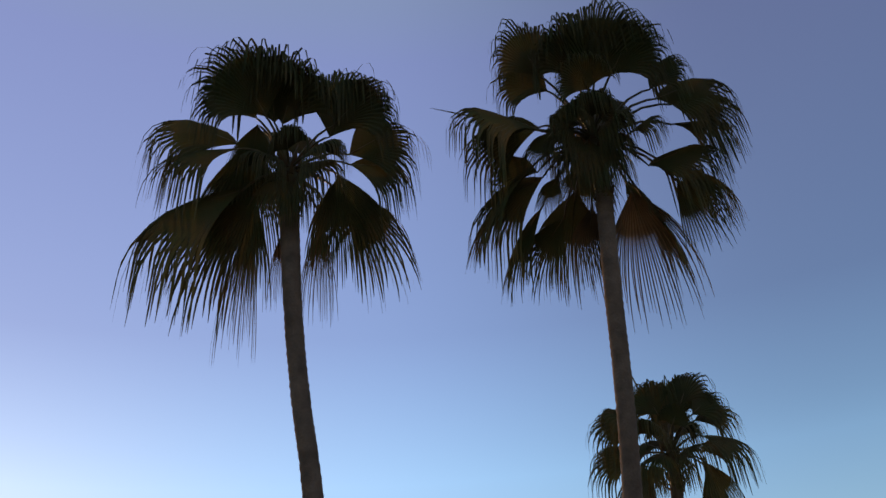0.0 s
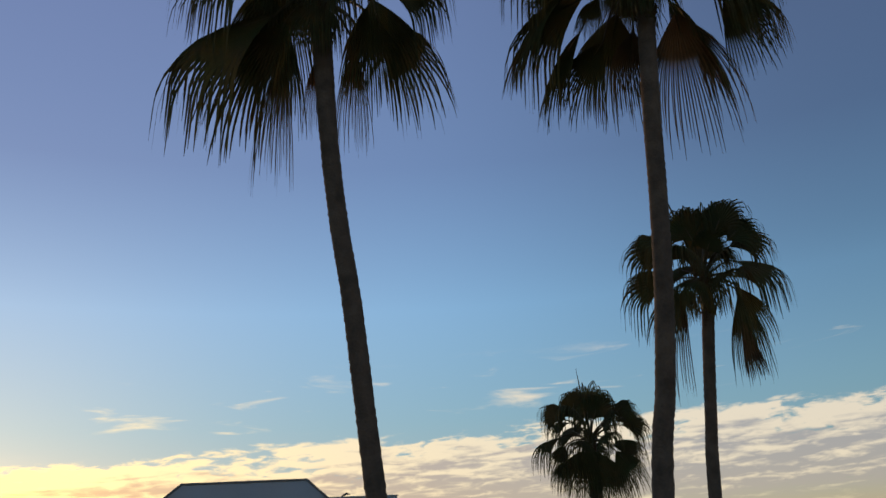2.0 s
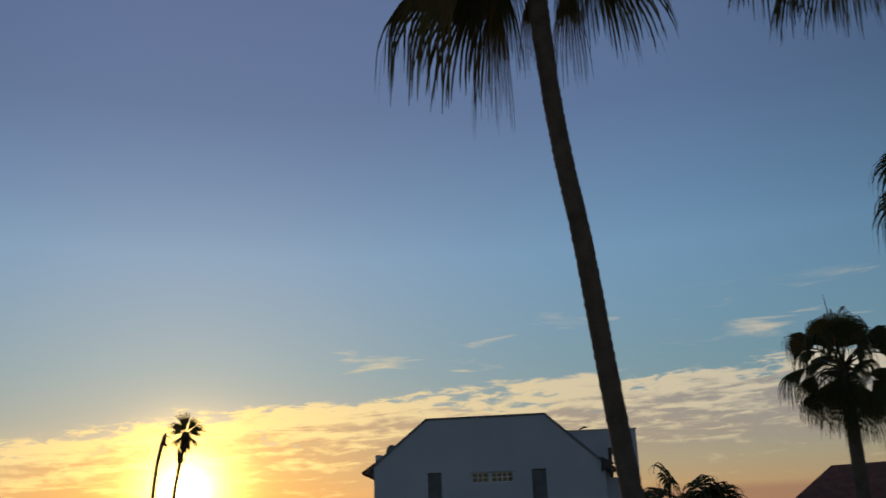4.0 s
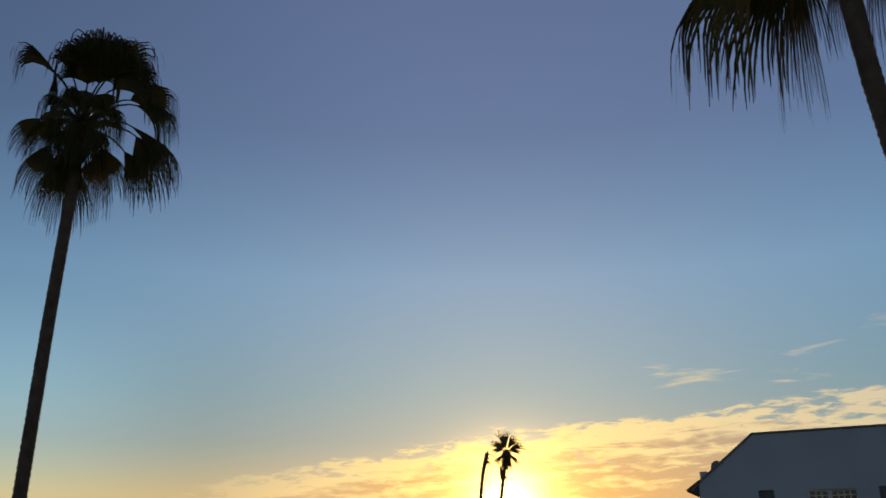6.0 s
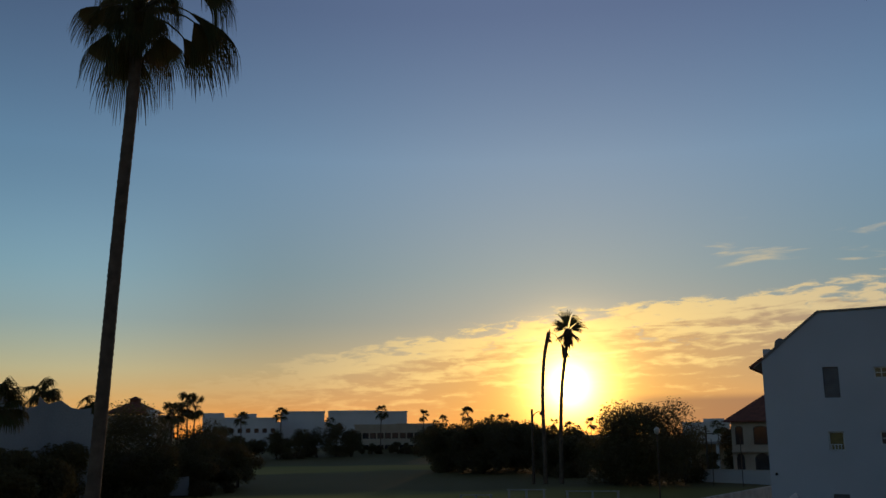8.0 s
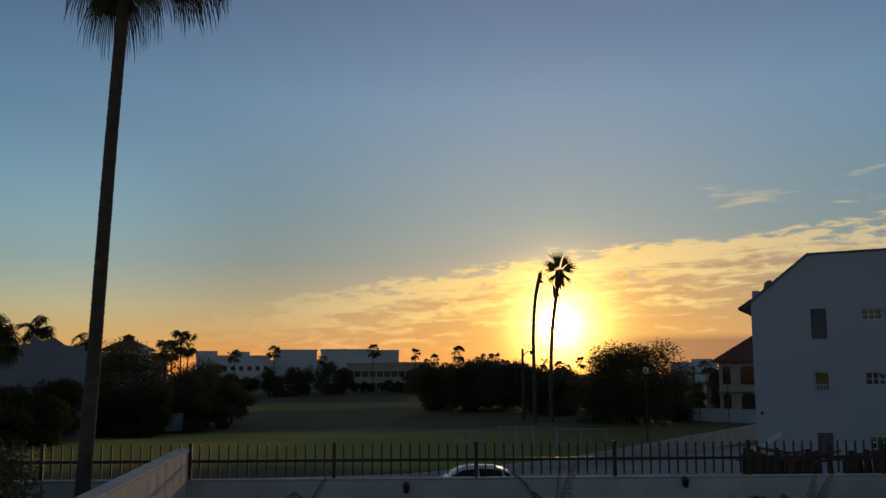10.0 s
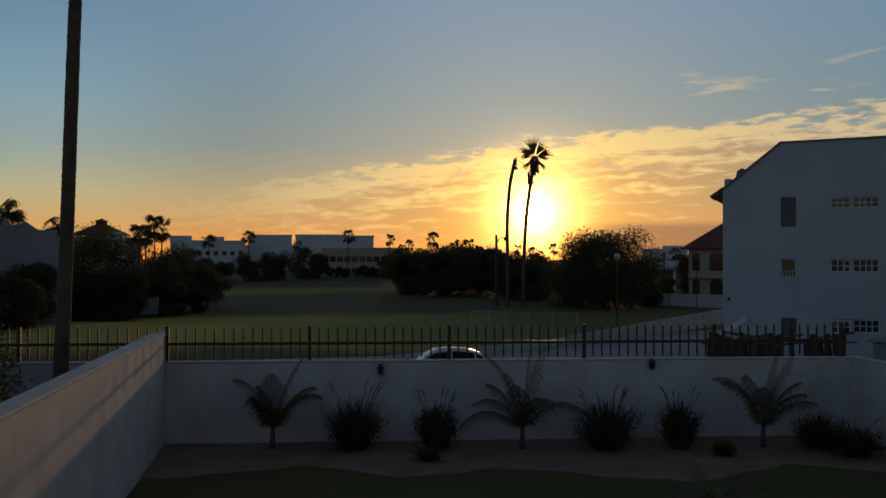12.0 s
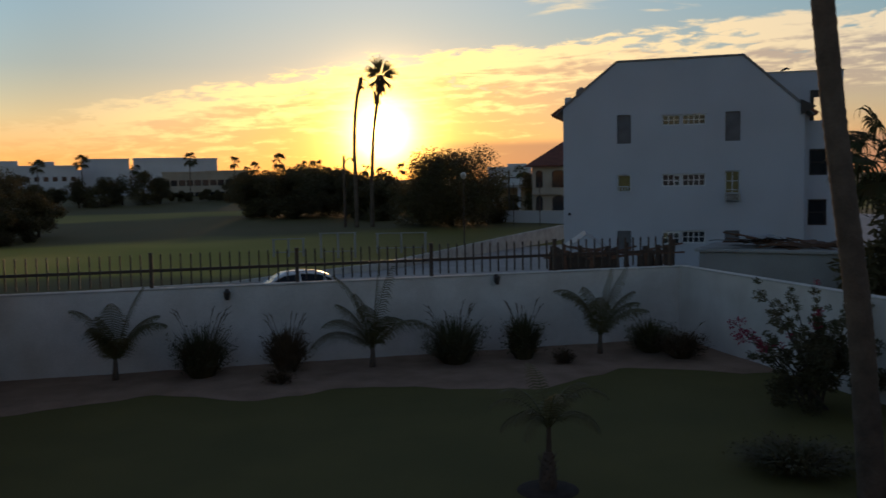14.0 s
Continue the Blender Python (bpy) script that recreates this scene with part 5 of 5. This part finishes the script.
# ---------------------------------------------------------------- trees and plants
def leafy_crown(lobes, leaves, size, rng):
    """Many small bent leaves in clumps; lobes: (centre, radius)."""
    s = Shape()
    vs, fs = [], []
    tot = sum(r ** 2 for _, r in lobes)
    for c, r in lobes:
        for _ in range(int(leaves * r * r / tot)):
            d = Vector((rng.gauss(0, 1), rng.gauss(0, 1), rng.gauss(0, 1))).normalized()
            p = Vector(c) + Vector((d.x, d.y, d.z * 0.8)) * r * (rng.random() ** 0.35) * rng.uniform(0.8, 1.12)
            a = Vector((rng.gauss(0, 1), rng.gauss(0, 1), rng.gauss(0, 0.6))).normalized() * size * rng.uniform(0.6, 1.3)
            b = a.cross(Vector((rng.gauss(0, 1), rng.gauss(0, 1), rng.gauss(0, 1)))).normalized() * size * 0.33
            k = len(vs)
            vs += [p - a, p + b, p + a - UP * size * 0.2, p - b]
            fs.append((k, k + 1, k + 2, k + 3))
    return mesh_from("crown", vs, fs)


def broad_tree(name, label, at, height, width, seed, trunk_h, leaves=2600, leaf=0.28, lobes=14, mat="foliage", depth=None):
    rng = random.Random(seed)
    t = thing(name, label, "tree", m=Matrix.Translation(at))
    depth = depth or width
    lob = []
    for i in range(lobes):
        a, f = rng.uniform(0, 6.28), math.sqrt(rng.random()) * 0.7
        z = rng.uniform(0.08 * height, height * 0.84)
        k = 1 - 0.5 * max(0, (z - height * 0.55) / (height * 0.45))
        lob.append(((math.cos(a) * f * width / 2 * k, math.sin(a) * f * depth / 2 * k, z), rng.uniform(0.17, 0.28) * min(width, height)))
    lob.append(((0, 0, height * 0.78), 0.22 * height))
    r = 0.035 * height
    limbs = Shape()
    for c, _ in lob[:7]:
        c = Vector(c)
        limbs.tube([(0, 0, trunk_h * 0.8), Vector((0, 0, trunk_h)).lerp(c, 0.4) + UP * 0.2, c], [r * 0.6, r * 0.4, r * 0.12], 6)
    tr = part("trunk", Shape().tube([(0, 0, -0.3), (r * 0.3, 0, trunk_h * 0.5), (0, r * 0.3, trunk_h)], [r * 1.25, r, r * 0.75], 10), "wood_bark", t, smooth=True)
    part("limb", limbs, "wood_bark", tr)
    part("crown", leafy_crown(lob, leaves, leaf, rng), mat, t)
    return t


def build_trees():
    """Dark trees across the golf course and by the street."""
    def ground_at(az, d):
        p = polar(az, d)
        p.z = ground_height(p.x, p.y)
        return p
    # by the street, right of the sun
    broad_tree("tree", "broad dark street tree with a ragged crown", ground_at(11.2, 92), 8.2, 14.0, 71, 0.8, 46000, 0.15, 64)
    broad_tree("tree", "smaller rounded tree beside the street", ground_at(13.6, 95), 4.0, 4.5, 72, 0.6, 5000, 0.16, 12)
    # grove left of the sun
    # the last two are added in the gaps to stop sun streaks on the grass
    for i, (az, d, h, w) in enumerate(((-0.6, 118, 5.6, 9), (1.6, 112, 6.0, 9), (3.6, 118, 6.1, 10), (5.7, 112, 5.6, 9), (7.6, 120, 5.3, 8), (2.6, 124, 6.6, 8), (6.6, 104, 4.6, 7), (0.4, 121, 5.6, 8), (4.7, 116, 5.6, 8))):
        broad_tree("tree", "dark grove tree at the golf course edge", ground_at(az, d), h, w * 1.1, 80 + i, 0.5, 17000, 0.16, 30)
    # round shrub tree on the fairway
    broad_tree("tree", "low rounded tree with a short trunk on the fairway", ground_at(-13.2, 100), 4.6, 7.6, 95, 1.0, 9000, 0.15, 20)
    # mass on the left
    for i, (az, d, h, w) in enumerate(((-21.8, 84, 6.9, 8), (-19.8, 88, 8.5, 8.5), (-17.0, 92, 7.6, 8), (-15.6, 98, 6.7, 7), (-25.4, 66, 3.9, 5), (-23.0, 70, 4.2, 4.5), (-18.3, 82, 4.6, 7), (-22.9, 78, 4.8, 6), (-24.4, 66, 3.4, 6), (-26.2, 64, 3.0, 6), (-20.9, 86, 4.2, 9), (-16.4, 90, 4.0, 9), (-14.6, 94, 3.2, 7), (-23.4, 84, 5.0, 8))):
        broad_tree("tree", "dark dense tree before the white houses", ground_at(az, d), h, w, 100 + i, 0.5, 15000, 0.15, 26)
    # along the far edge of the course
    # the last four are added to keep the low sun off the fairway
    for i, (az, d, h, w) in enumerate(((-14.2, 180, 6.8, 6), (-13.2, 176, 5.0, 5), (-12.4, 182, 4.0, 6), (-11.0, 178, 5.8, 6), (-10.1, 176, 3.6, 6), (-9.4, 184, 5.6, 5), (-8.6, 180, 6.0, 7), (-7.4, 178, 6.4, 6), (-6.5, 178, 5.4, 6), (-5.2, 182, 2.2, 7), (-3.6, 180, 2.4, 6), (-2.4, 182, 2.0, 7), (-1.0, 176, 4.6, 8), (-1.5, 186, 5.4, 8), (-2.0, 178, 4.2, 7), (0.3, 180, 5.5, 11), (1.5, 184, 5.5, 11))):
        broad_tree("tree", "distant dark tree at the far fairway edge", ground_at(az, d), h, w, 120 + i, 0.6, 4500, 0.2, 16)
    broad_tree("tree", "dark tree beside the white house at the street's end", ground_at(16.3, 112), 5.6, 3.6, 140, 0.8, 2600, 0.18, 10)
    broad_tree("tree", "low dark tree at the street's end", ground_at(15.2, 116), 2.6, 5, 141, 0.5, 2400, 0.18, 10)


def small_palm(label, height, crown, seed, fronds=15, segs=16, skirt=False, wind=0.0):
    """A far fan palm."""
    rng = random.Random(seed)
    t = thing("palm_tree", label, "palm tree", "distant palms")
    lean = rng.uniform(-0.03, 0.03) * height
    part("trunk", trunk_shape([(0, 0, -0.3), (lean * 0.3, 0, height * 0.5), (lean, 0, height)], [0.026 * height ** 0.75, 0.02 * height ** 0.75, 0.02 * height ** 0.75], rng, 0.4), "bark", t, smooth=True)
    hub = Vector((lean, 0, height))
    for i in range(fronds):
        a, e = i * 2.4, rng.uniform(-0.9, 1.2)
        off = Vector((math.cos(a) * math.cos(e) + wind, math.sin(a) * math.cos(e), math.sin(e))).normalized() * crown * 0.5
        fan_frond(t, hub, off, crown * 0.46, 1.0, rng, False, segs, 2.1)
    if skirt:
        s = Shape()
        for i in range(60):
            a = i * 2.4
            d = Vector((math.cos(a), math.sin(a), 0))
            p = hub - UP * rng.uniform(0.1, 0.9)
            w = d.cross(UP) * 0.12
            s.add([p - w, p + w, p + d * rng.uniform(0.35, 0.6) - UP * rng.uniform(0.7, 1.3)], [(0, 1, 2)])
        part("dead_skirt", s, "dry_leaf", t, "brown skirt of dead leaves")
    return t


def build_far_palms():
    protos = [small_palm("distant fan palm on the skyline", 7.5, 2.3, 200 + i, 17, 20, wind=0.15 * (i - 1)) for i in range(3)]
    spots = [(-16.2, 120, 9.8), (-16.75, 118, 8.6), (-17.1, 112, 8.4), (-15.9, 128, 8.2), (-10.75, 180, 9.4), (-4.7, 185, 10.0), (-2.05, 190, 8.4), (-1.3, 200, 7.6), (-0.2, 150, 6.2), (0.73, 150, 7.6),
             (1.4, 160, 6.4), (2.4, 150, 7.5), (2.9, 160, 6.9), (3.5, 155, 6.6), (4.2, 165, 6.2), (6.0, 170, 6.4), (6.9, 150, 6.3), (7.4, 165, 6.0), (8.2, 160, 6.3), (-13.1, 170, 8.4), (15.6, 130, 6.0), (-0.9, 170, 7.0), (1.9, 180, 7.6), (-7.8, 190, 8.0)]
    for i, (az, d, top) in enumerate(spots):
        p = polar(az, d)
        z = ground_height(p.x, p.y)
        k = (top - z) / 8.4
        k = max(k, 0.55)
        m = Matrix.Translation((p.x, p.y, z)) @ Matrix.Rotation(i * 1.3, 4, "Z") @ Matrix.Diagonal((min(k, 1.0), min(k, 1.0), k, 1))
        if i < 3:
            protos[i].matrix_basis = m
        else:
            copy_thing(protos[i % 3], m)
    # windblown palms behind the terraced house
    for i, (az, d, top) in enumerate(((-24.9, 74, 7.5), (-22.6, 76, 6.7), (-26.8, 60, 6.4))):
        t = small_palm("windblown dark palm behind the white house", top, 3.0, 230 + i, 18, 26, wind=1.1)
        t.matrix_basis = Matrix.Translation(polar(az, d))
    # the palm and plants right of the leaning trunk
    t = small_palm("dark bushy palm near the apartment house", 5.3, 3.4, 240, 20, 20)
    t.matrix_basis = Matrix.Translation(polar(36.6, 40, -0.3))
    broad_tree("tree", "dark tree under the palm beside the apartment house", polar(36.8, 38, -0.3), 4.6, 5.0, 241, 0.6, 2200, 0.22, 12)


def build_twin_palms():
    t = thing("palm_tree", "bare dying palm with a tuft and one hanging dead leaf", "palm tree", "pair of tall palms", m=pose(8.5, 92, 0))
    rng = random.Random(61)
    part("trunk", trunk_shape([(0.1, 0, -0.3), (0.08, 0, 4.2), (0.05, 0, 8.5), (0.3, 0, 12.2), (0.85, -0.08, 14.9)], [0.23, 0.19, 0.175, 0.165, 0.19], rng, 0.4), "bark", t, smooth=True)
    hub = Vector((0.9, -0.08, 14.9))
    s = Shape()
    for i in range(26):
        a = i * 2.4
        d = Vector((math.cos(a) * 0.5, math.sin(a) * 0.5, rng.uniform(-0.6, 0.9)))
        w = Vector((-math.sin(a), math.cos(a), 0)) * 0.11
        p = hub - UP * rng.uniform(-0.1, 0.9)
        s.add([p - w, p + w, p + d * rng.uniform(0.6, 1.1)], [(0, 1, 2)])
    part("tuft", s, "dry_leaf", t, "short broken leaf stubs")
    s = Shape()
    end = hub + Vector((1.15, 0, -1.1))
    folded_fan(s, end, Vector((0.35, 0.1, -0.93)), Vector((0.93, 0, 0.35)), 1.5, 0.3, rng, 10, 0.3, 9, 0.8)
    f = part("frond", mesh_from("frond", s.v, s.f), "dry_leaf", t, "dead hanging frond")
    part("petiole", Shape().tube([hub, hub + Vector((0.6, 0, -0.25)), end], 0.035, 6), "dry_leaf", f)
    t = thing("palm_tree", "tall fan palm with a small crown against the sunset", "palm tree", "pair of tall palms", m=pose(10.15, 91.8, 0))
    rng = random.Random(62)
    part("trunk", trunk_shape([(0.0, 0, -0.3), (0.05, 0, 4.2), (0.25, 0, 8.5), (0.6, 0, 11.5), (1.05, -0.1, 14.2)], [0.24, 0.19, 0.175, 0.165, 0.19], rng, 0.4), "bark", t, smooth=True)
    hub = Vector((1.1, -0.1, 15.0))
    view = Vector((0.12, 1, 0.1)).normalized()
    for turn, size, back in ((97, 1.6, 0), (135, 1.45, 1), (170, 1.15, -1), (62, 1.4, -1), (32, 1.6, 1), (5, 1.1, -1), (-35, 1.3, 1), (218, 1.3, -1), (115, 1.0, 1), (152, 1.0, 1), (18, 1.0, -1)):
        a = radians(turn)
        out = Vector((math.cos(a), 0.3 * back, math.sin(a))).normalized()
        hung_frond(t, hub, out * 0.3, out, view, size * 1.05, 0.36, 0.3, rng, False, 12, 0.62)
    s = Shape()
    for i in range(150):
        a = i * 2.4
        d = Vector((math.cos(a), math.sin(a), 0))
        p = hub + d * 0.25 - UP * rng.uniform(-0.25, 1.15)
        w = d.cross(UP) * 0.12
        s.add([p - w, p + w, p + d * rng.uniform(0.35, 0.55) - UP * rng.uniform(0.4, 0.9)], [(0, 1, 2)])
    part("dead_skirt", s, "dry_leaf", t, "brown skirt of dead leaves")


def feather_frond(s, base, out, length, rise, sag, leaflet, rng, pairs=22):
    """A feather-shaped leaf: an arching midrib with leaflets on both sides."""
    side = out.cross(UP).normalized()
    p, d = base.copy(), (out * (1 - rise) + UP * rise).normalized()
    pts = [p.copy()]
    n = pairs
    for i in range(n):
        d = (d - UP * sag * (0.4 + i / n) / n * 2.2).normalized()
        p = p + d * length / n
        pts.append(p.copy())
        if i > 2:
            f = i / n
            L = leaflet * (math.sin(math.pi * min(1, 0.12 + 0.88 * f)) ** 0.6) * rng.uniform(0.85, 1.1)
            for sg in (-1, 1):
                w = (side * sg * 0.8 + d * 0.55 - UP * 0.25).normalized()
                tip = p + w * L - UP * L * rng.uniform(0.3, 0.5)
                mid = p + w * L * 0.5 - UP * L * 0.05
                s.add([p - d * 0.012, p + d * 0.012, mid + d * 0.013, tip, mid - d * 0.013], [(0, 1, 2, 4), (4, 2, 3)])
    s.tube(pts, [0.014 - 0.011 * i / n for i in range(n + 1)], 4)


def build_wall_palms():
    for i, (x, y, spec) in enumerate((
            (-3.73, 23.2, ((-1, 0, 1.75, 0.80, 1.0), (0.7, 0, 2.0, 0.82, 0.6), (0.1, -1, 1.6, 0.86, 0.7), (1, 0.1, 1.6, 0.72, 0.8), (-0.5, -0.6, 1.2, 0.8, 0.9))),
            (2.5, 23.1, ((-1, 0, 2.2, 0.84, 0.9), (0.25, 0, 2.5, 0.93, 0.35), (1, 0, 1.9, 0.62, 1.1), (-1, -0.2, 1.9, 0.55, 1.1), (0.6, 0.2, 2.2, 0.86, 0.6), (-0.3, -0.9, 1.6, 0.8, 0.9), (0.4, -1, 1.5, 0.75, 1.0))),
            (8.6, 23.2, ((-1, 0, 2.0, 0.78, 1.1), (0.8, 0, 2.0, 0.82, 0.6), (0.15, 0, 1.9, 0.9, 0.5), (1, -0.3, 1.5, 0.72, 0.9), (-0.4, -1, 1.4, 0.8, 0.8))))):
        rng = random.Random(300 + i)
        t = thing("garden_palm", "young feather palm planted before the garden wall", "palm", "palms along the wall", m=pose(x, y, 0.07))
        part("stem", Shape().tube([(0, 0, -0.05), (0, 0, 0.2), (0.01, 0, 0.5)], [0.09, 0.07, 0.05], 8), "bark", t, smooth=True)
        more = [(rng.uniform(-1, 1), rng.uniform(-1, 0.3), rng.uniform(1.2, 1.9), rng.uniform(0.62, 0.92), rng.uniform(0.7, 1.1)) for _ in range(4)]
        for dx, dy, L, rise, sag in (*spec, *more):
            s = Shape()
            feather_frond(s, Vector((0, 0, 0.42)), Vector((dx, dy, 0)).normalized(), L, rise, sag, 0.5, rng, 34)
            part("frond", mesh_from("frond", s.v, s.f), "young_frond", t)
    # the lone palm on the lawn
    t = thing("pygmy_palm", "small date palm with a stout stub trunk on the lawn", "palm", m=pose(4.13, 13.52, 0))
    rng = random.Random(320)
    s = Shape().tube([(0, 0, -0.05), (0.0, 0, 0.15), (0.0, 0, 0.42), (0.02, 0, 0.6)], [0.13, 0.14, 0.11, 0.07], 12)
    for i in range(46):
        a, z = i * 2.4, 0.03 + 0.5 * i / 46
        d = Vector((math.cos(a), math.sin(a), 0))
        w = d.cross(UP) * 0.035
        p = d * 0.1 + UP * z
        s.add([p - w, p + w, p + d * 0.09 + UP * 0.09], [(0, 1, 2)])
    part("trunk", s, "bark", t)
    part("stem", Shape().tube([(0.02, 0, 0.55), (0.02, 0, 1.0)], [0.05, 0.035], 8), "bark", t)
    for i in range(13):
        a = i * 2.4 + 0.4
        s = Shape()
        feather_frond(s, Vector((0.02, 0, 0.95)), Vector((math.cos(a), math.sin(a) * 0.9, 0)), rng.uniform(0.95, 1.3), rng.uniform(0.55, 0.85), rng.uniform(0.9, 1.4), 0.22, rng, 24)
        part("frond", mesh_from("frond", s.v, s.f), "young_frond", t)
    solid("mulch_ring", Shape().tube([(0, 0, -0.03), (0, 0, 0.01), (0, 0, 0.035)], [0.5, 0.47, 0.4], 20), "mulch", "bare soil ring round the lawn palm", "planting ring", m=pose(4.13, 13.52, 0))


def grassy_shrub(label, x, y, h, w, seed, plumes=0, mat="shrub", n=420):
    rng = random.Random(seed)
    t = thing("shrub", label, "shrub", "shrubs along the wall", m=pose(x, y, 0.06))
    vs, fs = [], []
    for i in range(n):
        a, f = rng.uniform(0, 6.28), math.sqrt(rng.random())
        b = Vector((math.cos(a) * f * w * 0.22, math.sin(a) * f * w * 0.22, 0))
        hh = h * rng.uniform(0.35, 1.05) * (1 - 0.25 * f)
        tip = b + Vector((math.cos(a) * f * w * 0.48, math.sin(a) * f * w * 0.4, hh))
        mid = (b + tip) * 0.5 + UP * hh * 0.14
        q = Vector((-math.sin(a), math.cos(a), 0)) * rng.uniform(0.012, 0.022)
        k = len(vs)
        vs += [b - q, b + q, mid + q, mid - q, tip + Vector((math.cos(a), math.sin(a), -0.4)) * 0.1 * f]
        fs += [(k, k + 1, k + 2, k + 3), (k + 3, k + 2, k + 4)]
        for c in range(3):
            p = b.lerp(tip, rng.uniform(0.35, 0.95)) + Vector((rng.gauss(0, 0.04), rng.gauss(0, 0.04), rng.gauss(0, 0.05)))
            u = Vector((rng.gauss(0, 1), rng.gauss(0, 1), rng.gauss(0, 1))).normalized() * 0.045
            v = u.cross(Vector((rng.gauss(0, 1), rng.gauss(0, 1), 1))).normalized() * 0.016
            k = len(vs)
            vs += [p - u, p + v, p + u, p - v]
            fs.append((k, k + 1, k + 2, k + 3))
    part("leaves", mesh_from("leaves", vs, fs), mat, t)["kind"] = "stuff"
    for i in range(plumes):
        a = rng.uniform(0, 6.28)
        d = Vector((math.cos(a) * w * 0.5, math.sin(a) * w * 0.2, h * rng.uniform(0.98, 1.16)))
        s = Shape().tube([Vector((0, 0, 0.1)), d * 0.55 + UP * 0.1, d], [0.008, 0.006, 0.004], 4)
        s.tube([d * 0.86, d * 0.94, d + Vector((d.x * 0.2, 0, 0.02))], [0.005, 0.014, 0.003], 5)
        part("plume", s, "dry_leaf", t)


def build_shrubs():
    grassy_shrub("loose feathery shrub at the garden wall", -1.68, 23.1, 1.5, 1.3, 401, 7, n=430)
    grassy_shrub("upright brownish grass clump at the garden wall", 0.36, 23.1, 1.35, 0.95, 402, 8, "dry_leaf", 480)
    grassy_shrub("loose feathery shrub with thin plumes", 4.62, 23.1, 1.4, 1.45, 403, 9, n=430)
    grassy_shrub("upright dark grass clump with arching tips", 6.46, 23.1, 1.4, 0.95, 404, 8, "shrub", 480)
    grassy_shrub("compact rounded shrub at the garden wall", 10.0, 23.1, 1.0, 1.1, 405, 3, "shrub", 520)
    grassy_shrub("low scrubby plant in the bed's corner", 10.45, 22.2, 0.85, 1.2, 406, 2, "dry_leaf", 300)
    grassy_shrub("tiny dry plant in the soil bed", 7.3, 22.3, 0.45, 0.5, 407, 0, "dry_leaf", 120)
    grassy_shrub("tiny dry plant in the soil bed", 0.15, 21.9, 0.4, 0.6, 408, 0, "dry_leaf", 120)
    grassy_shrub("low dark ground cover beside the leaning palm", 8.3, 13.5, 0.45, 1.7, 409, 0, "shrub", 420)
    # flowering climber against the right wall
    rng = random.Random(420)
    t = thing("bougainvillea", "sprawling bush with small leaves and red bracts", "bush", m=pose(10.8, 16.9, 0))
    core, tips, reds, twigs = [], [], [], Shape()
    for i in range(30):
        a, f = rng.uniform(0, 6.28), math.sqrt(rng.random())
        core.append((Vector((math.cos(a) * f * 1.25 + 0.15, math.sin(a) * f * 0.8, rng.uniform(0.2, 1.75) * (1 - 0.3 * f))), rng.uniform(0.16, 0.36)))
    # long arching canes, leafless at the foot, loose leaves towards their ends
    canes = [(-1.6, 2.6), (-1.9, 1.62), (-1.75, 1.85), (-1.45, 1.5), (-1.1, 2.2), (-0.75, 1.95), (-0.35, 2.4), (-0.1, 2.15), (0.25, 2.45), (0.6, 2.35), (0.95, 2.3), (1.3, 2.0), (-1.3, 1.1), (-0.9, 1.5), (0.4, 1.9), (-0.5, 1.6), (0.1, 1.75), (0.9, 1.7)]
    for k, (dx, dz) in enumerate(canes):
        c = Vector((dx, rng.uniform(-0.6, 0.6), dz))
        foot = Vector((rng.uniform(-0.2, 0.3), rng.uniform(-0.2, 0.2), 0))
        bow = foot.lerp(c, 0.55) + UP * rng.uniform(0.15, 0.4)
        line = [foot, foot.lerp(bow, 0.55) + UP * 0.08, bow, bow.lerp(c, 0.55) + UP * 0.06, c]
        twigs.tube(line, [0.025, 0.02, 0.014, 0.009, 0.004], 5)
        for j in range(9):
            f = 0.3 + 0.7 * j / 8
            p = bow.lerp(c, (f - 0.5) * 2) if f > 0.5 else foot.lerp(bow, f * 2)
            p = p + Vector((rng.gauss(0, 0.06), rng.gauss(0, 0.06), 0.04 + rng.gauss(0, 0.05)))
            (reds if k in (1, 2, 3) and j > 4 or rng.random() < 0.05 else tips).append((p, rng.uniform(0.08, 0.15)))
    part("twig_frame", twigs, "wood_bark", t)["kind"] = "stuff"
    part("leaves", leafy_crown(core, 9500, 0.05, rng), "shrub", t)["kind"] = "stuff"
    part("leaves", leafy_crown(tips, 6500, 0.045, rng), "shrub", t)["kind"] = "stuff"
    part("bract", leafy_crown(reds, 420, 0.045, rng), "bract", t)["kind"] = "stuff"
    # hedge beyond the left wall
    for i, (x, y, h, w) in enumerate(((-9.7, 19.6, 3.7, 3.6), (-8.9, 16.6, 3.6, 3.2), (-11.6, 22.0, 3.5, 3.0), (-9.2, 13.6, 3.4, 2.8), (-10.9, 17.8, 3.8, 3.2))):
        broad_tree("hedge_shrub", "dark leafy hedge shrub behind the side wall", (x, y, -0.05), h, w, 430 + i, 0.3, 8500, 0.07, 22, "shrub")


build_ground()
build_street()
build_garden_floor()
build_garden_walls()
build_apartment_house()
build_villa()
build_far_buildings()
build_tiled_house()
build_near_palms()
build_twin_palms()
build_trees()
build_far_palms()
build_car()
build_yard()
build_street_lamp()
build_utility_pole()
build_course_frames()
build_wall_lamps()
build_wall_palms()
build_shrubs()
build_fence()
